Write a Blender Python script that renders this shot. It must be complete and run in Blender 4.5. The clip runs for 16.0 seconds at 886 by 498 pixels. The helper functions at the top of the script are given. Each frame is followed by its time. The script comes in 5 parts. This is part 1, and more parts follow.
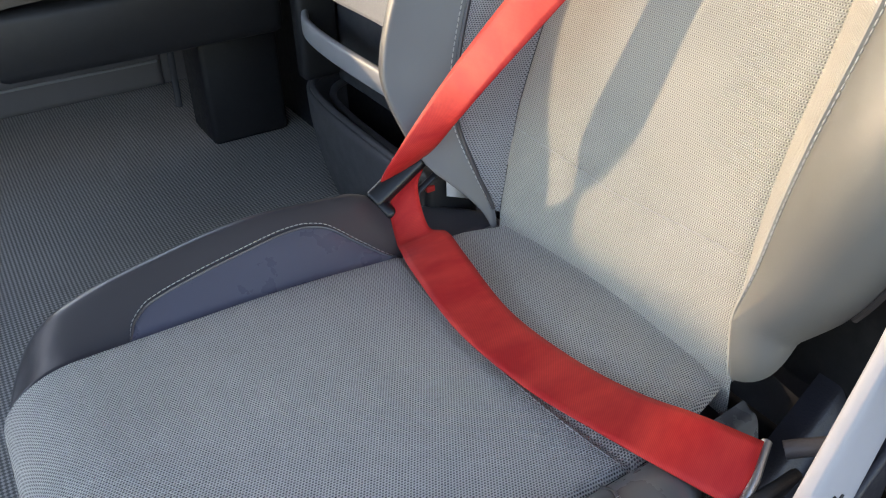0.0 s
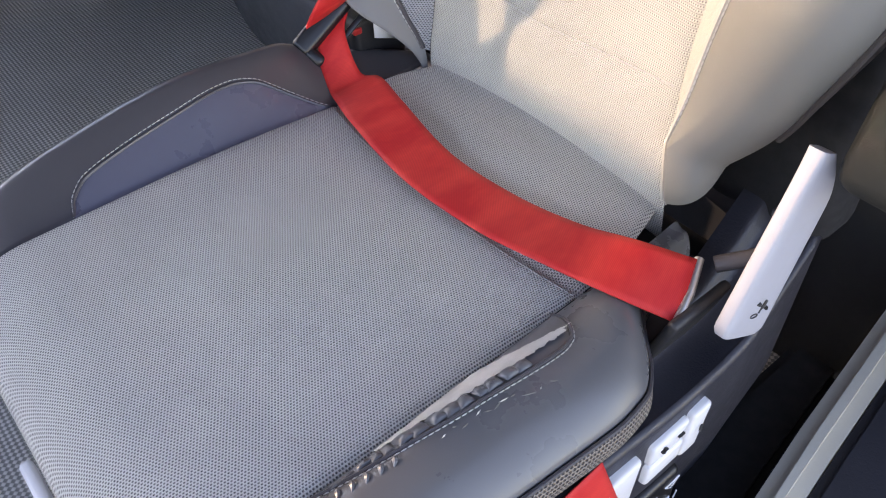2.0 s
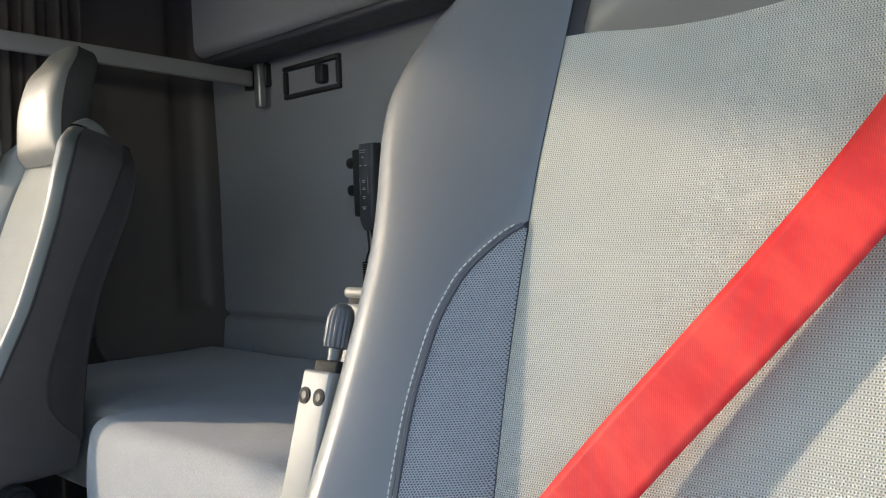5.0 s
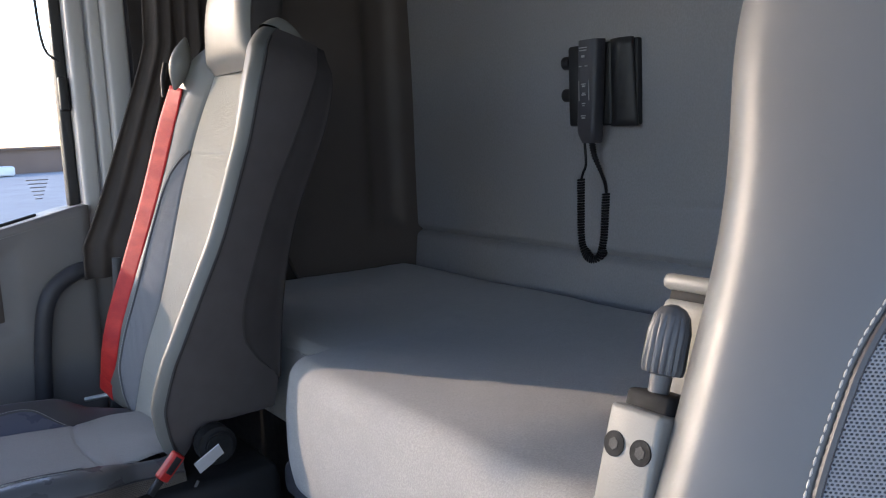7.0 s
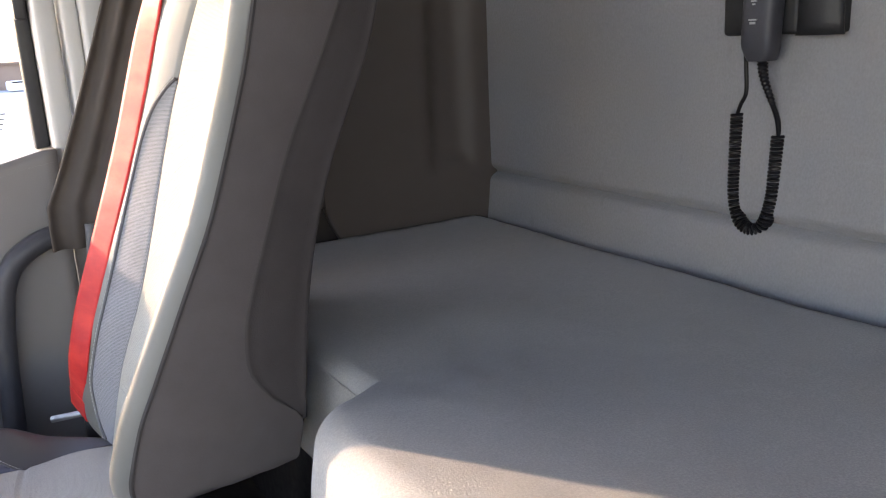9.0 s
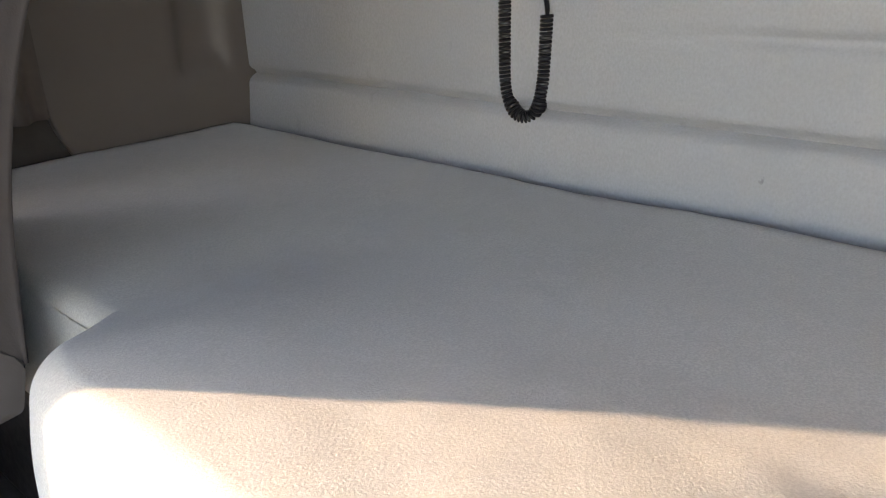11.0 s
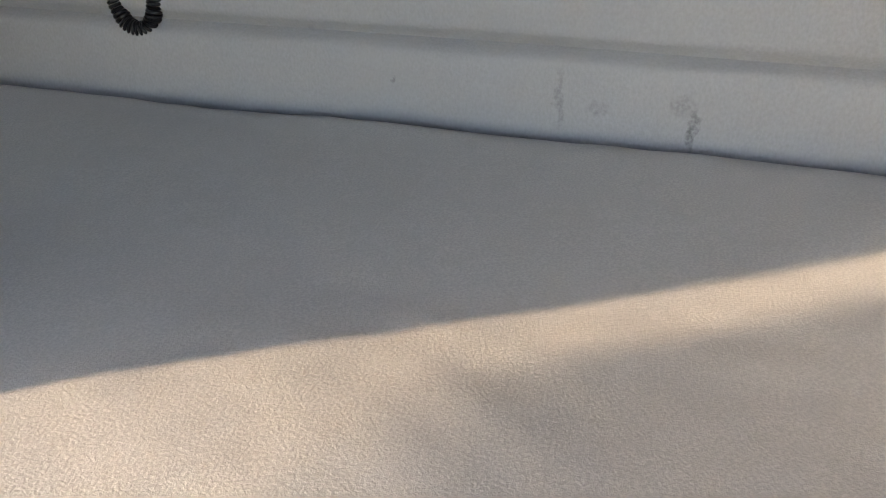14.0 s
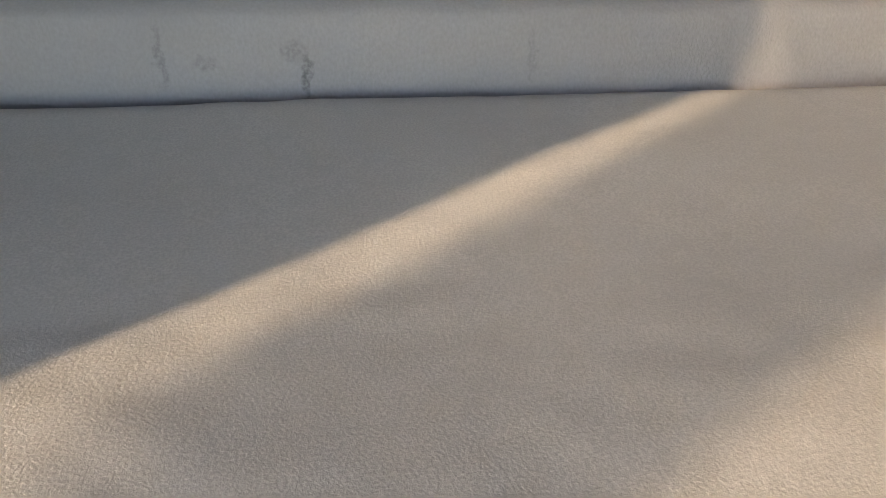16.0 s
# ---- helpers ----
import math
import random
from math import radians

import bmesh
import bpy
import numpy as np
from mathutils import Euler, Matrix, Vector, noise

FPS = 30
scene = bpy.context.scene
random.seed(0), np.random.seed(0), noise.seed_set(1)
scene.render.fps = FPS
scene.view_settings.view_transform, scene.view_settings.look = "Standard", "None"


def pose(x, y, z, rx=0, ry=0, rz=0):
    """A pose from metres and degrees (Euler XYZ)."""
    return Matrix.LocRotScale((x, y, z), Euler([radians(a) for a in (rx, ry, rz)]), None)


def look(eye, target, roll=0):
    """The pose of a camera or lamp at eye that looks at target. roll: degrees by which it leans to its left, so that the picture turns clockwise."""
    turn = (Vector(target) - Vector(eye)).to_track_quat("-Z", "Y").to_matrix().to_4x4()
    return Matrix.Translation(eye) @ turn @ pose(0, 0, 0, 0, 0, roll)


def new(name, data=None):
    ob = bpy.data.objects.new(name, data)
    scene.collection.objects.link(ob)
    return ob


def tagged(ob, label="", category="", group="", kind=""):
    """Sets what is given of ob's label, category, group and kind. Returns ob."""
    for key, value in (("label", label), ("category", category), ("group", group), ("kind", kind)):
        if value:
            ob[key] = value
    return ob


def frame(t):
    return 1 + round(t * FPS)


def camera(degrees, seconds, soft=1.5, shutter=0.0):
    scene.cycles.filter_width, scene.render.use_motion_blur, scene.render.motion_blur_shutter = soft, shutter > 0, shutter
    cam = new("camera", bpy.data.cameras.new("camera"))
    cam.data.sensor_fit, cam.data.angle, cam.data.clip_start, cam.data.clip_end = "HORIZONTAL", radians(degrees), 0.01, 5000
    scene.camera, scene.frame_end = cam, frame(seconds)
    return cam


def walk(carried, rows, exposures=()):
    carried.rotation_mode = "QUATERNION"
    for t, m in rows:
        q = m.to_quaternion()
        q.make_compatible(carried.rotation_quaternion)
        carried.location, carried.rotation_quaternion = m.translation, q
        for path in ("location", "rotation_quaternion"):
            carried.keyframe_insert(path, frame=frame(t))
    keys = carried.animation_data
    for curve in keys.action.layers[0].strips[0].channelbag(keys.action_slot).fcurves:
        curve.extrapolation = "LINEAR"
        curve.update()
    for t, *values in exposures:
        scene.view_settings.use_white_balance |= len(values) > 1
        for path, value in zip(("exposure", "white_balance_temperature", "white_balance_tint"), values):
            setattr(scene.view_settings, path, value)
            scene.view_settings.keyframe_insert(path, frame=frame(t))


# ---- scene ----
# World: x towards the rear of the cab, y from the driver's door towards the passenger's door, z up.

PATH = [
    (0, (-0.351, -0.391, 1.046), (0.089, 0.327, 0.506), -1.5),
    (0.5, (-0.353, -0.389, 1.047), (0.115, 0.234, 0.421), -2.2),
    (1, (-0.363, -0.391, 1.050), (0.048, 0.157, 0.321), -2.7),
    (1.5, (-0.367, -0.389, 1.054), (0.043, 0.151, 0.319), -2.8),
    (2, (-0.363, -0.380, 1.070), (0.069, 0.176, 0.360), -2.5),
    (2.5, (-0.351, -0.393, 1.094), (0.156, 0.241, 0.509), -2.7),
    (3, (-0.336, -0.380, 1.127), (0.244, 0.293, 0.667), -2.7),
    (3.5, (-0.338, -0.377, 1.143), (0.322, 0.313, 0.847), -2.4),
    (3.7, (-0.334, -0.372, 1.146), (0.349, 0.322, 0.921), -2.2),
    (5.8, (-0.285, -0.149, 1.080), (0.434, 0.546, 1.069), -1.8),
    (6, (-0.270, -0.146, 1.071), (0.421, 0.576, 1.039), -1.8),
    (6.5, (-0.253, -0.083, 1.076), (0.373, 0.695, 1.028), -2.2),
    (7, (-0.227, 0.023, 1.160), (0.336, 0.837, 1.014), -2.5),
    (7.5, (-0.200, 0.105, 1.202), (0.334, 0.912, 0.951), -2.8),
    (7.8, (-0.198, 0.221, 1.229), (0.323, 1.028, 0.953), -2.9),
    (8, (-0.196, 0.301, 1.238), (0.331, 1.112, 0.985), -3.0),
    (8.5, (-0.081, 0.407, 1.215), (0.437, 1.227, 0.973), -3.1),
    (9, (-0.002, 0.447, 1.170), (0.493, 1.279, 0.921), -3.1),
    (9.5, (0.066, 0.458, 1.157), (0.550, 1.269, 0.829), -3.6),
    (9.8, (0.123, 0.477, 1.125), (0.659, 1.248, 0.782), -3.6),
    (10, (0.140, 0.497, 1.108), (0.727, 1.225, 0.755), -3.6),
    (10.2, (0.126, 0.513, 1.105), (0.772, 1.189, 0.752), -3.0),
    (12.5, (0.046, 0.505, 1.150), (0.730, 1.144, 0.798), -2.4),
    (12.8, (0.041, 0.502, 1.155), (0.732, 1.139, 0.798), -2.45),
    (13, (0.037, 0.500, 1.159), (0.747, 1.103, 0.798), -2.6),
    (13.5, (0.079, 0.511, 1.132), (0.879, 0.962, 0.738), -0.8),
    (13.7, (0.089, 0.522, 1.126), (0.907, 0.898, 0.692), -0.6),
    (14, (0.093, 0.532, 1.124), (0.931, 0.800, 0.649), -0.4),
    (14.5, (0.114, 0.532, 1.121), (0.959, 0.631, 0.597), 0.4),
    (15, (0.131, 0.530, 1.118), (0.977, 0.471, 0.588), 0.7),
    (15.5, (0.139, 0.533, 1.120), (0.974, 0.398, 0.587), 1.8),
    (16, (0.134, 0.540, 1.128), (0.963, 0.380, 0.592), 2.5),
]

EXPOSURES = [(0, 2.4, 8500, 23), (0.5, 2.38, 8600, 28), (1, 2.85, 8800, 36), (2, 2.82, 8800, 33), (3, 2.22, 8900, 22), (3.7, 2.2, 8000, 20), (5.8, 2.3, 7000, 18),
             (6.5, 2.22, 7500, 23), (7, 2.18, 6900, 26), (7.5, 2.78, 7100, 27), (8.2, 3.06, 7300, 28), (9, 3.45, 8400, 31), (10, 4.1, 9200, 27), (13, 4.0, 9200, 27), (14, 3.68, 8950, 25), (16, 3.44, 8900, 24)]
cam = camera(56.5, 16.0, soft=1.1)
walk(cam, [(t, look(e, g, r)) for t, e, g, r in PATH], EXPOSURES)

# ---- light ----
SUN_TO = Vector((0.527, -0.85, -0.27)).normalized()
world = bpy.data.worlds.new("world")
scene.world = world
world.use_nodes = True
wn = world.node_tree.nodes
sky = wn.new("ShaderNodeTexSky")
sky.sky_type = 'NISHITA'
sky.sun_disc = False
sky.sun_elevation = radians(15)
sky.air_density, sky.dust_density, sky.ozone_density = 1.0, 0.2, 2.5
sky.sun_rotation = math.atan2(-SUN_TO.x, -SUN_TO.y)
world.node_tree.links.new(sky.outputs[0], wn["Background"].inputs[0])
wn["Background"].inputs[1].default_value = 0.15
sun = new("sun", bpy.data.lights.new("sun", 'SUN'))
sun.data.energy, sun.data.angle, sun.data.color = 0.67, radians(1.2), (1.0, 0.905, 0.69)
sun.matrix_world = look((0, 0, 5), Vector((0, 0, 5)) + SUN_TO)

# ---- materials ----


class M:
    """A node material under construction."""

    def __init__(self, name, color, rough=0.6, metal=0.0):
        self.mat = bpy.data.materials.new(name)
        self.mat.use_nodes = True
        self.n, self.l = self.mat.node_tree.nodes, self.mat.node_tree.links
        self.b = self.n["Principled BSDF"]
        self.b.inputs["Base Color"].default_value = (*color, 1)
        self.b.inputs["Roughness"].default_value = rough
        self.b.inputs["Metallic"].default_value = metal
        self.color, self.height = color, None

    def coord(self, kind="Object"):
        return self.n.new("ShaderNodeTexCoord").outputs[kind]

    def math(self, op, a, b=0.0, c=0.0):
        node = self.n.new("ShaderNodeMath")
        node.operation = op
        for socket, v in zip(node.inputs, (a, b, c)):
            if isinstance(v, (int, float)):
                socket.default_value = v
            else:
                self.l.new(v, socket)
        return node.outputs[0]

    def noise(self, scale, detail=4.0, kind="Object", stretch=None, rough=0.55):
        node = self.n.new("ShaderNodeTexNoise")
        node.inputs["Scale"].default_value = scale
        node.inputs["Detail"].default_value = detail
        node.inputs["Roughness"].default_value = rough
        src = self.coord(kind)
        if stretch:
            mp = self.n.new("ShaderNodeMapping")
            mp.inputs["Scale"].default_value = stretch
            self.l.new(src, mp.inputs["Vector"])
            src = mp.outputs[0]
        self.l.new(src, node.inputs["Vector"])
        return node.outputs["Fac"]

    def cells(self, scale, kind="Object", feature='F1'):
        node = self.n.new("ShaderNodeTexVoronoi")
        node.feature = feature
        node.inputs["Scale"].default_value = scale
        self.l.new(self.coord(kind), node.inputs["Vector"])
        return node.outputs["Distance"]

    def span(self, fac, lo, hi, a=0.0, b=1.0):
        node = self.n.new("ShaderNodeMapRange")
        self.l.new(fac, node.inputs["Value"])
        for k, v in (("From Min", lo), ("From Max", hi), ("To Min", a), ("To Max", b)):
            node.inputs[k].default_value = v
        return node.outputs[0]

    def mix(self, fac, a, b, mode='MIX'):
        node = self.n.new("ShaderNodeMix")
        node.data_type, node.blend_type = 'RGBA', mode
        if isinstance(fac, (int, float)):
            node.inputs[0].default_value = fac
        else:
            self.l.new(fac, node.inputs[0])
        for socket, v in ((node.inputs[6], a), (node.inputs[7], b)):
            if isinstance(v, tuple):
                socket.default_value = (*v, 1)
            else:
                self.l.new(v, socket)
        return node.outputs[2]

    def paint(self, out):
        self.l.new(out, self.b.inputs["Base Color"])
        return self

    def roughness(self, out):
        self.l.new(out, self.b.inputs["Roughness"])
        return self

    def bump(self, height, strength=0.4, distance=0.001):
        node = self.n.new("ShaderNodeBump")
        node.inputs["Strength"].default_value = strength
        node.inputs["Distance"].default_value = distance
        self.l.new(height, node.inputs["Height"])
        old = self.b.inputs["Normal"].links
        if old:
            self.l.new(old[0].from_socket, node.inputs["Normal"])
        self.l.new(node.outputs[0], self.b.inputs["Normal"])
        return self


def shade(c, k):
    return tuple(min(1.0, v * k) for v in c)


def mottled(name, c, rough=0.6, scale=14.0, amount=0.18, fine=400.0, fine_bump=0.25, metal=0.0):
    """Plain stuff with broad and fine unevenness."""
    m = M(name, c, rough, metal)
    m.paint(m.mix(m.noise(scale), shade(c, 1 - amount), shade(c, 1 + amount)))
    m.roughness(m.span(m.noise(scale * 3), 0.3, 0.7, rough * 0.88, min(1.0, rough * 1.12)))
    if fine_bump:
        m.bump(m.noise(fine, 2), fine_bump, 0.0006)
    return m.mat


def weave(name, c, dark, pitch, depth=0.6, rough=0.9, kind="UV", contrast=0.8, rows=0.82, ribs=0.0):
    """Coarse woven cloth: staggered rows of pale knots with small dark gaps."""
    m = M(name, c, rough)
    sep = m.n.new("ShaderNodeSeparateXYZ")
    m.l.new(m.coord(kind), sep.inputs[0])
    k = 2 * math.pi / pitch
    row = m.math('MULTIPLY', sep.outputs[1], k / rows)
    sy = m.math('COSINE', row)
    shift = m.math('MULTIPLY', m.math('FLOOR', m.math('ADD', m.math('DIVIDE', row, 2 * math.pi), 0.5)), math.pi)
    sx = m.math('COSINE', m.math('ADD', m.math('MULTIPLY', sep.outputs[0], k), shift))
    gaps = m.math('MULTIPLY', m.math('ADD', sx, 1.0), m.math('ADD', sy, 1.0))
    fac = m.span(gaps, 0.5, 2.3)
    if ribs:
        lines = m.span(m.math('COSINE', m.math('MULTIPLY', sep.outputs[0], k)), 0.1, 1.0)
        fac = m.math('ADD', m.math('MULTIPLY', fac, 1 - ribs), m.math('MULTIPLY', lines, ribs))
    fac = m.math('MULTIPLY', fac, m.span(m.noise(700, 2, kind), 0.25, 0.75, 0.6, 1.2))
    broad = m.mix(m.noise(9, 5, kind), shade(c, 0.88), shade(c, 1.12))
    m.paint(m.mix(m.math('MULTIPLY', fac, contrast), broad, dark))
    m.bump(m.math('SUBTRACT', 4.0, gaps), depth, pitch * 0.35)
    return m.mat


def leather(name, c, rough=0.42, amount=0.07):
    m = M(name, c, rough)
    m.paint(m.mix(m.noise(11, 6), shade(c, 1 - amount), shade(c, 1 + amount)))
    m.roughness(m.span(m.noise(30, 5), 0.3, 0.7, rough * 0.92, rough * 1.1))
    m.bump(m.cells(1100), 0.05, 0.0004)
    m.bump(m.noise(18, 3), 0.05, 0.006)
    return m.mat


FABRIC = weave("seat_fabric", (0.60, 0.58, 0.54), (0.038, 0.038, 0.044), 0.0022, contrast=0.89)
FABRIC_BACK = weave("ribbed_back_fabric", (0.60, 0.585, 0.52), (0.045, 0.044, 0.042), 0.0019, contrast=0.82, ribs=0.40)
# Insert on the driver's door side, its colour lightened as sunlit.
INSERT_SUNLIT = weave("sunlit_insert_cloth", (0.50, 0.475, 0.42), (0.22, 0.21, 0.19), 0.0017, contrast=0.45, ribs=0.6)
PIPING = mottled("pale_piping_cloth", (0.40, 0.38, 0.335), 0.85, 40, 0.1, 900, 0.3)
SILL = mottled("beige_grey_sill", (0.50, 0.465, 0.40), 0.5, 7, 0.1, 500, 0.25)
# Insert cloth darkened and blued for the shade beside the bolster.
INSERT_SHADED = weave("shaded_insert_cloth", (0.375, 0.38, 0.40), (0.038, 0.042, 0.054), 0.0021, contrast=0.92)
MESH = weave("spacer_mesh", (0.29, 0.245, 0.21), (0.035, 0.030, 0.027), 0.0033, 1.0, 0.8, contrast=0.75)
FRAME_PALE = mottled("pale_window_frame", (0.55, 0.54, 0.53), 0.5, 9, 0.06, 500, 0.2)
LEATHER = leather("grey_leather", (0.163, 0.160, 0.146), 0.43)
# Same grey leather, darkened and cooled for shade on the inner bolster.
LEATHER_INNER_SHADE = leather("shaded_inner_leather", (0.150, 0.150, 0.152), 0.40)
LEATHER_DARK = leather("charcoal_leather", (0.072, 0.068, 0.074), 0.30)
# Blue in the base colour stands in for reflected sky on the inset.
LEATHER_SKY_TINT = leather("sky_tinted_leather", (0.108, 0.112, 0.150), 0.28)
LEATHER_WORN = leather("worn_grey_leather", (0.120, 0.121, 0.126), 0.28)
SIDE_CLOTH = mottled("seat_side_cloth", (0.095, 0.080, 0.078), 0.85, 9, 0.12, 600, 0.3)
SHELL = mottled("dark_seat_shell", (0.052, 0.045, 0.044), 0.8, 8, 0.2, 500, 0.35)
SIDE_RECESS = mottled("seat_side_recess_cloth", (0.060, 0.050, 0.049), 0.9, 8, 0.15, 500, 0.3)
PLASTIC = mottled("black_plastic", (0.02, 0.02, 0.022), 0.5, 25, 0.2, 600, 0.35)
PLASTIC_BLUE = mottled("dark_grey_plastic", (0.055, 0.055, 0.065), 0.48, 25, 0.2, 600, 0.4)
TRIM = mottled("grey_trim", (0.33, 0.32, 0.31), 0.5, 9, 0.08, 500, 0.25)
DOOR_GREY = mottled("door_grey_plastic", (0.215, 0.195, 0.19), 0.55, 9, 0.1, 500, 0.3)
TRIM_WARM = mottled("warm_grey_trim", (0.118, 0.097, 0.088), 0.55, 7, 0.12, 500, 0.25)
BROWN = mottled("dark_brown_cloth", (0.098, 0.079, 0.071), 0.9, 10, 0.2, 500, 0.4)
BROWN_DEEP = mottled("deep_brown_trim", (0.052, 0.043, 0.040), 0.9, 10, 0.2, 500, 0.4)
WHITE = mottled("light_grey_plastic", (0.70, 0.70, 0.72), 0.4, 30, 0.05, 300, 0.1)
BAR = mottled("grey_bar_paint", (0.42, 0.42, 0.42), 0.45, 12, 0.08, 500, 0.15)
STEEL = mottled("satin_steel", (0.55, 0.55, 0.54), 0.38, 20, 0.1, 900, 0.1, 0.9)
# Bracket paint taken near black to hold the bolster's shadow, specular cut too.
ARM_SHADED = mottled("shaded_bracket_paint", (0.010, 0.012, 0.012), 0.6, 12, 0.1, 700, 0.2)
ARM_SHADED.node_tree.nodes["Principled BSDF"].inputs["Specular IOR Level"].default_value = 0.2
SCREW = mottled("grey_screw_steel", (0.22, 0.22, 0.22), 0.35, 60, 0.1, 900, 0.1)
BLACK = mottled("black_recess", (0.006, 0.006, 0.007), 0.8, 25, 0.2, 600, 0.2)
GLOSS_BLACK = mottled("glossy_black_plastic", (0.010, 0.010, 0.012), 0.32, 25, 0.2, 600, 0.15)
LEVER = mottled("lavender_grey_plastic", (0.37, 0.37, 0.40), 0.42, 30, 0.05, 300, 0.1)
SHIELD = mottled("blue_black_plastic", (0.026, 0.026, 0.034), 0.42, 25, 0.25, 500, 0.5)
BIN = mottled("slate_grey_plastic", (0.10, 0.10, 0.105), 0.5, 12, 0.15, 600, 0.35)
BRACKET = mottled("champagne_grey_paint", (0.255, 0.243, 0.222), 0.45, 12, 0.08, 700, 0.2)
RED_PLASTIC = mottled("red_plastic", (0.55, 0.03, 0.025), 0.4, 20, 0.1, 500, 0.1)
THREAD = mottled("pale_thread", (0.50, 0.49, 0.47), 0.8, 60, 0.2, 900, 0.2)
FOAM = mottled("torn_backing_cloth", (0.58, 0.56, 0.52), 0.95, 60, 0.25, 900, 0.6)


def belt_cloth():
    c = (0.70, 0.023, 0.026)
    m = M("red_belt_webbing", c, 0.55)
    sep = m.n.new("ShaderNodeSeparateXYZ")
    m.l.new(m.coord("UV"), sep.inputs[0])
    twill = m.math('SINE', m.math('ADD', m.math('MULTIPLY', sep.outputs[0], 3600.0), m.math('MULTIPLY', sep.outputs[1], 3600.0)))
    wear = m.mix(m.span(m.noise(34, 5, "UV", stretch=(0.45, 1.0, 1.0)), 0.38, 0.66), shade(c, 0.86), (0.82, 0.056, 0.042))
    m.paint(m.mix(m.span(twill, -1, 1, 0.0, 0.35), wear, shade(c, 0.55)))
    m.bump(twill, 0.06, 0.0003)
    m.bump(m.noise(16, 2, "UV", stretch=(0.5, 1.0, 1.0)), 0.35, 0.010)
    m.b.inputs["Specular IOR Level"].default_value = 0.25
    m.b.inputs["Sheen Weight"].default_value = 0.06
    m.b.inputs["Sheen Tint"].default_value = (1.0, 0.6, 0.4, 1)
    return m.mat


BELT = belt_cloth()


def suede():
    c = (0.50, 0.48, 0.455)
    m = M("mattress_suede", c, 0.95)
    broad = m.mix(m.noise(5, 6), shade(c, 0.84), shade(c, 1.1))
    worn = m.mix(m.span(m.noise(38, 5, rough=0.65), 0.48, 0.72, 0, 0.5), broad, shade(c, 0.78))
    grain = m.noise(470, 3, rough=0.7)
    m.paint(m.mix(m.span(grain, 0.38, 0.66), shade(c, 0.74), worn))
    m.bump(grain, 0.45, 0.0011)
    m.bump(m.noise(8, 3), 0.15, 0.01)
    m.b.inputs["Sheen Weight"].default_value = 0.2
    return m.mat


SUEDE = suede()


def felt():
    c = (0.312, 0.308, 0.320)
    m = M("wall_felt", c, 0.95)
    fine = m.noise(330, 4, stretch=(1, 1, 0.7))
    broad = m.mix(m.noise(4, 6), shade(c, 0.88), shade(c, 1.08))
    spots = m.span(m.noise(23, 6, stretch=(1, 1, 0.5)), 0.68, 0.78, 0, 0.45)
    sep = m.n.new("ShaderNodeSeparateXYZ")
    m.l.new(m.coord("Object"), sep.inputs[0])
    rag = m.math('MULTIPLY', m.math('SUBTRACT', m.noise(60, 4), 0.5), 0.03)
    marks = None
    for y, z, wy, wz, k in ((0.532, 0.825, 0.006, 0.022, 0.75), (0.545, 0.85, 0.012, 0.010, 0.35), (0.672, 0.845, 0.004, 0.030, 0.4), (0.63, 0.838, 0.012, 0.008, 0.3), (0.30, 0.84, 0.004, 0.03, 0.25), (0.86, 0.85, 0.004, 0.004, 0.5)):
        dy = m.math('DIVIDE', m.math('SUBTRACT', m.math('ADD', sep.outputs[1], rag), y), wy)
        dz = m.math('DIVIDE', m.math('SUBTRACT', m.math('ADD', sep.outputs[2], rag), z), wz)
        r = m.math('ADD', m.math('MULTIPLY', dy, dy), m.math('MULTIPLY', dz, dz))
        one = m.span(r, 0.2, 1.6, k, 0.0)
        marks = one if marks is None else m.math('MAXIMUM', marks, one)
    base = m.mix(spots, m.mix(m.span(fine, 0.3, 0.7), shade(c, 0.86), broad), shade(c, 0.55))
    m.paint(m.mix(m.math('MULTIPLY', marks, m.span(m.noise(220, 3), 0.3, 0.6)), base, shade(c, 0.28)))
    m.bump(fine, 0.45, 0.0014)
    return m.mat


# Roof and headers are out of view; dark to limit bounced light.
ROOF_DARK = mottled("dark_unseen_roof", (0.13, 0.13, 0.14), 0.95, 9, 0.12, 600, 0.3)
FELT = felt()


def rubber_mat():
    c = (0.60, 0.575, 0.53)
    m = M("dotted_floor_mat", c, 0.42)
    sep = m.n.new("ShaderNodeSeparateXYZ")
    m.l.new(m.coord("Object"), sep.inputs[0])
    k = 2 * math.pi / 0.014
    a = m.math('SINE', m.math('MULTIPLY', m.math('ADD', sep.outputs[0], sep.outputs[1]), k))
    b = m.math('SINE', m.math('MULTIPLY', m.math('SUBTRACT', sep.outputs[0], sep.outputs[1]), k))
    h = m.math('MULTIPLY', a, b)
    dust = m.mix(m.noise(5, 6), shade(c, 0.85), shade(c, 1.35))
    m.paint(m.mix(m.span(h, -0.2, 0.35), shade(c, 0.38), dust))
    m.roughness(m.span(m.noise(9, 5), 0.3, 0.7, 0.34, 0.55))
    m.bump(h, 0.5, 0.0012)
    return m.mat


RUBBER = rubber_mat()


def glass():
    m = M("window_glass", (0.95, 0.98, 0.98), 0.0)
    m.b.inputs["Transmission Weight"].default_value = 1.0
    m.b.inputs["IOR"].default_value = 1.01
    return m.mat


GLASS = glass()

# ---- mesh helpers ----


def mesh_of(name, verts, faces, uvs=None):
    me = bpy.data.meshes.new(name)
    me.from_pydata([tuple(v) for v in verts], [], faces)
    if uvs is not None:
        layer = me.uv_layers.new(name="UVMap")
        for loop in me.loops:
            layer.data[loop.index].uv = uvs[loop.vertex_index]
    me.update()
    return me


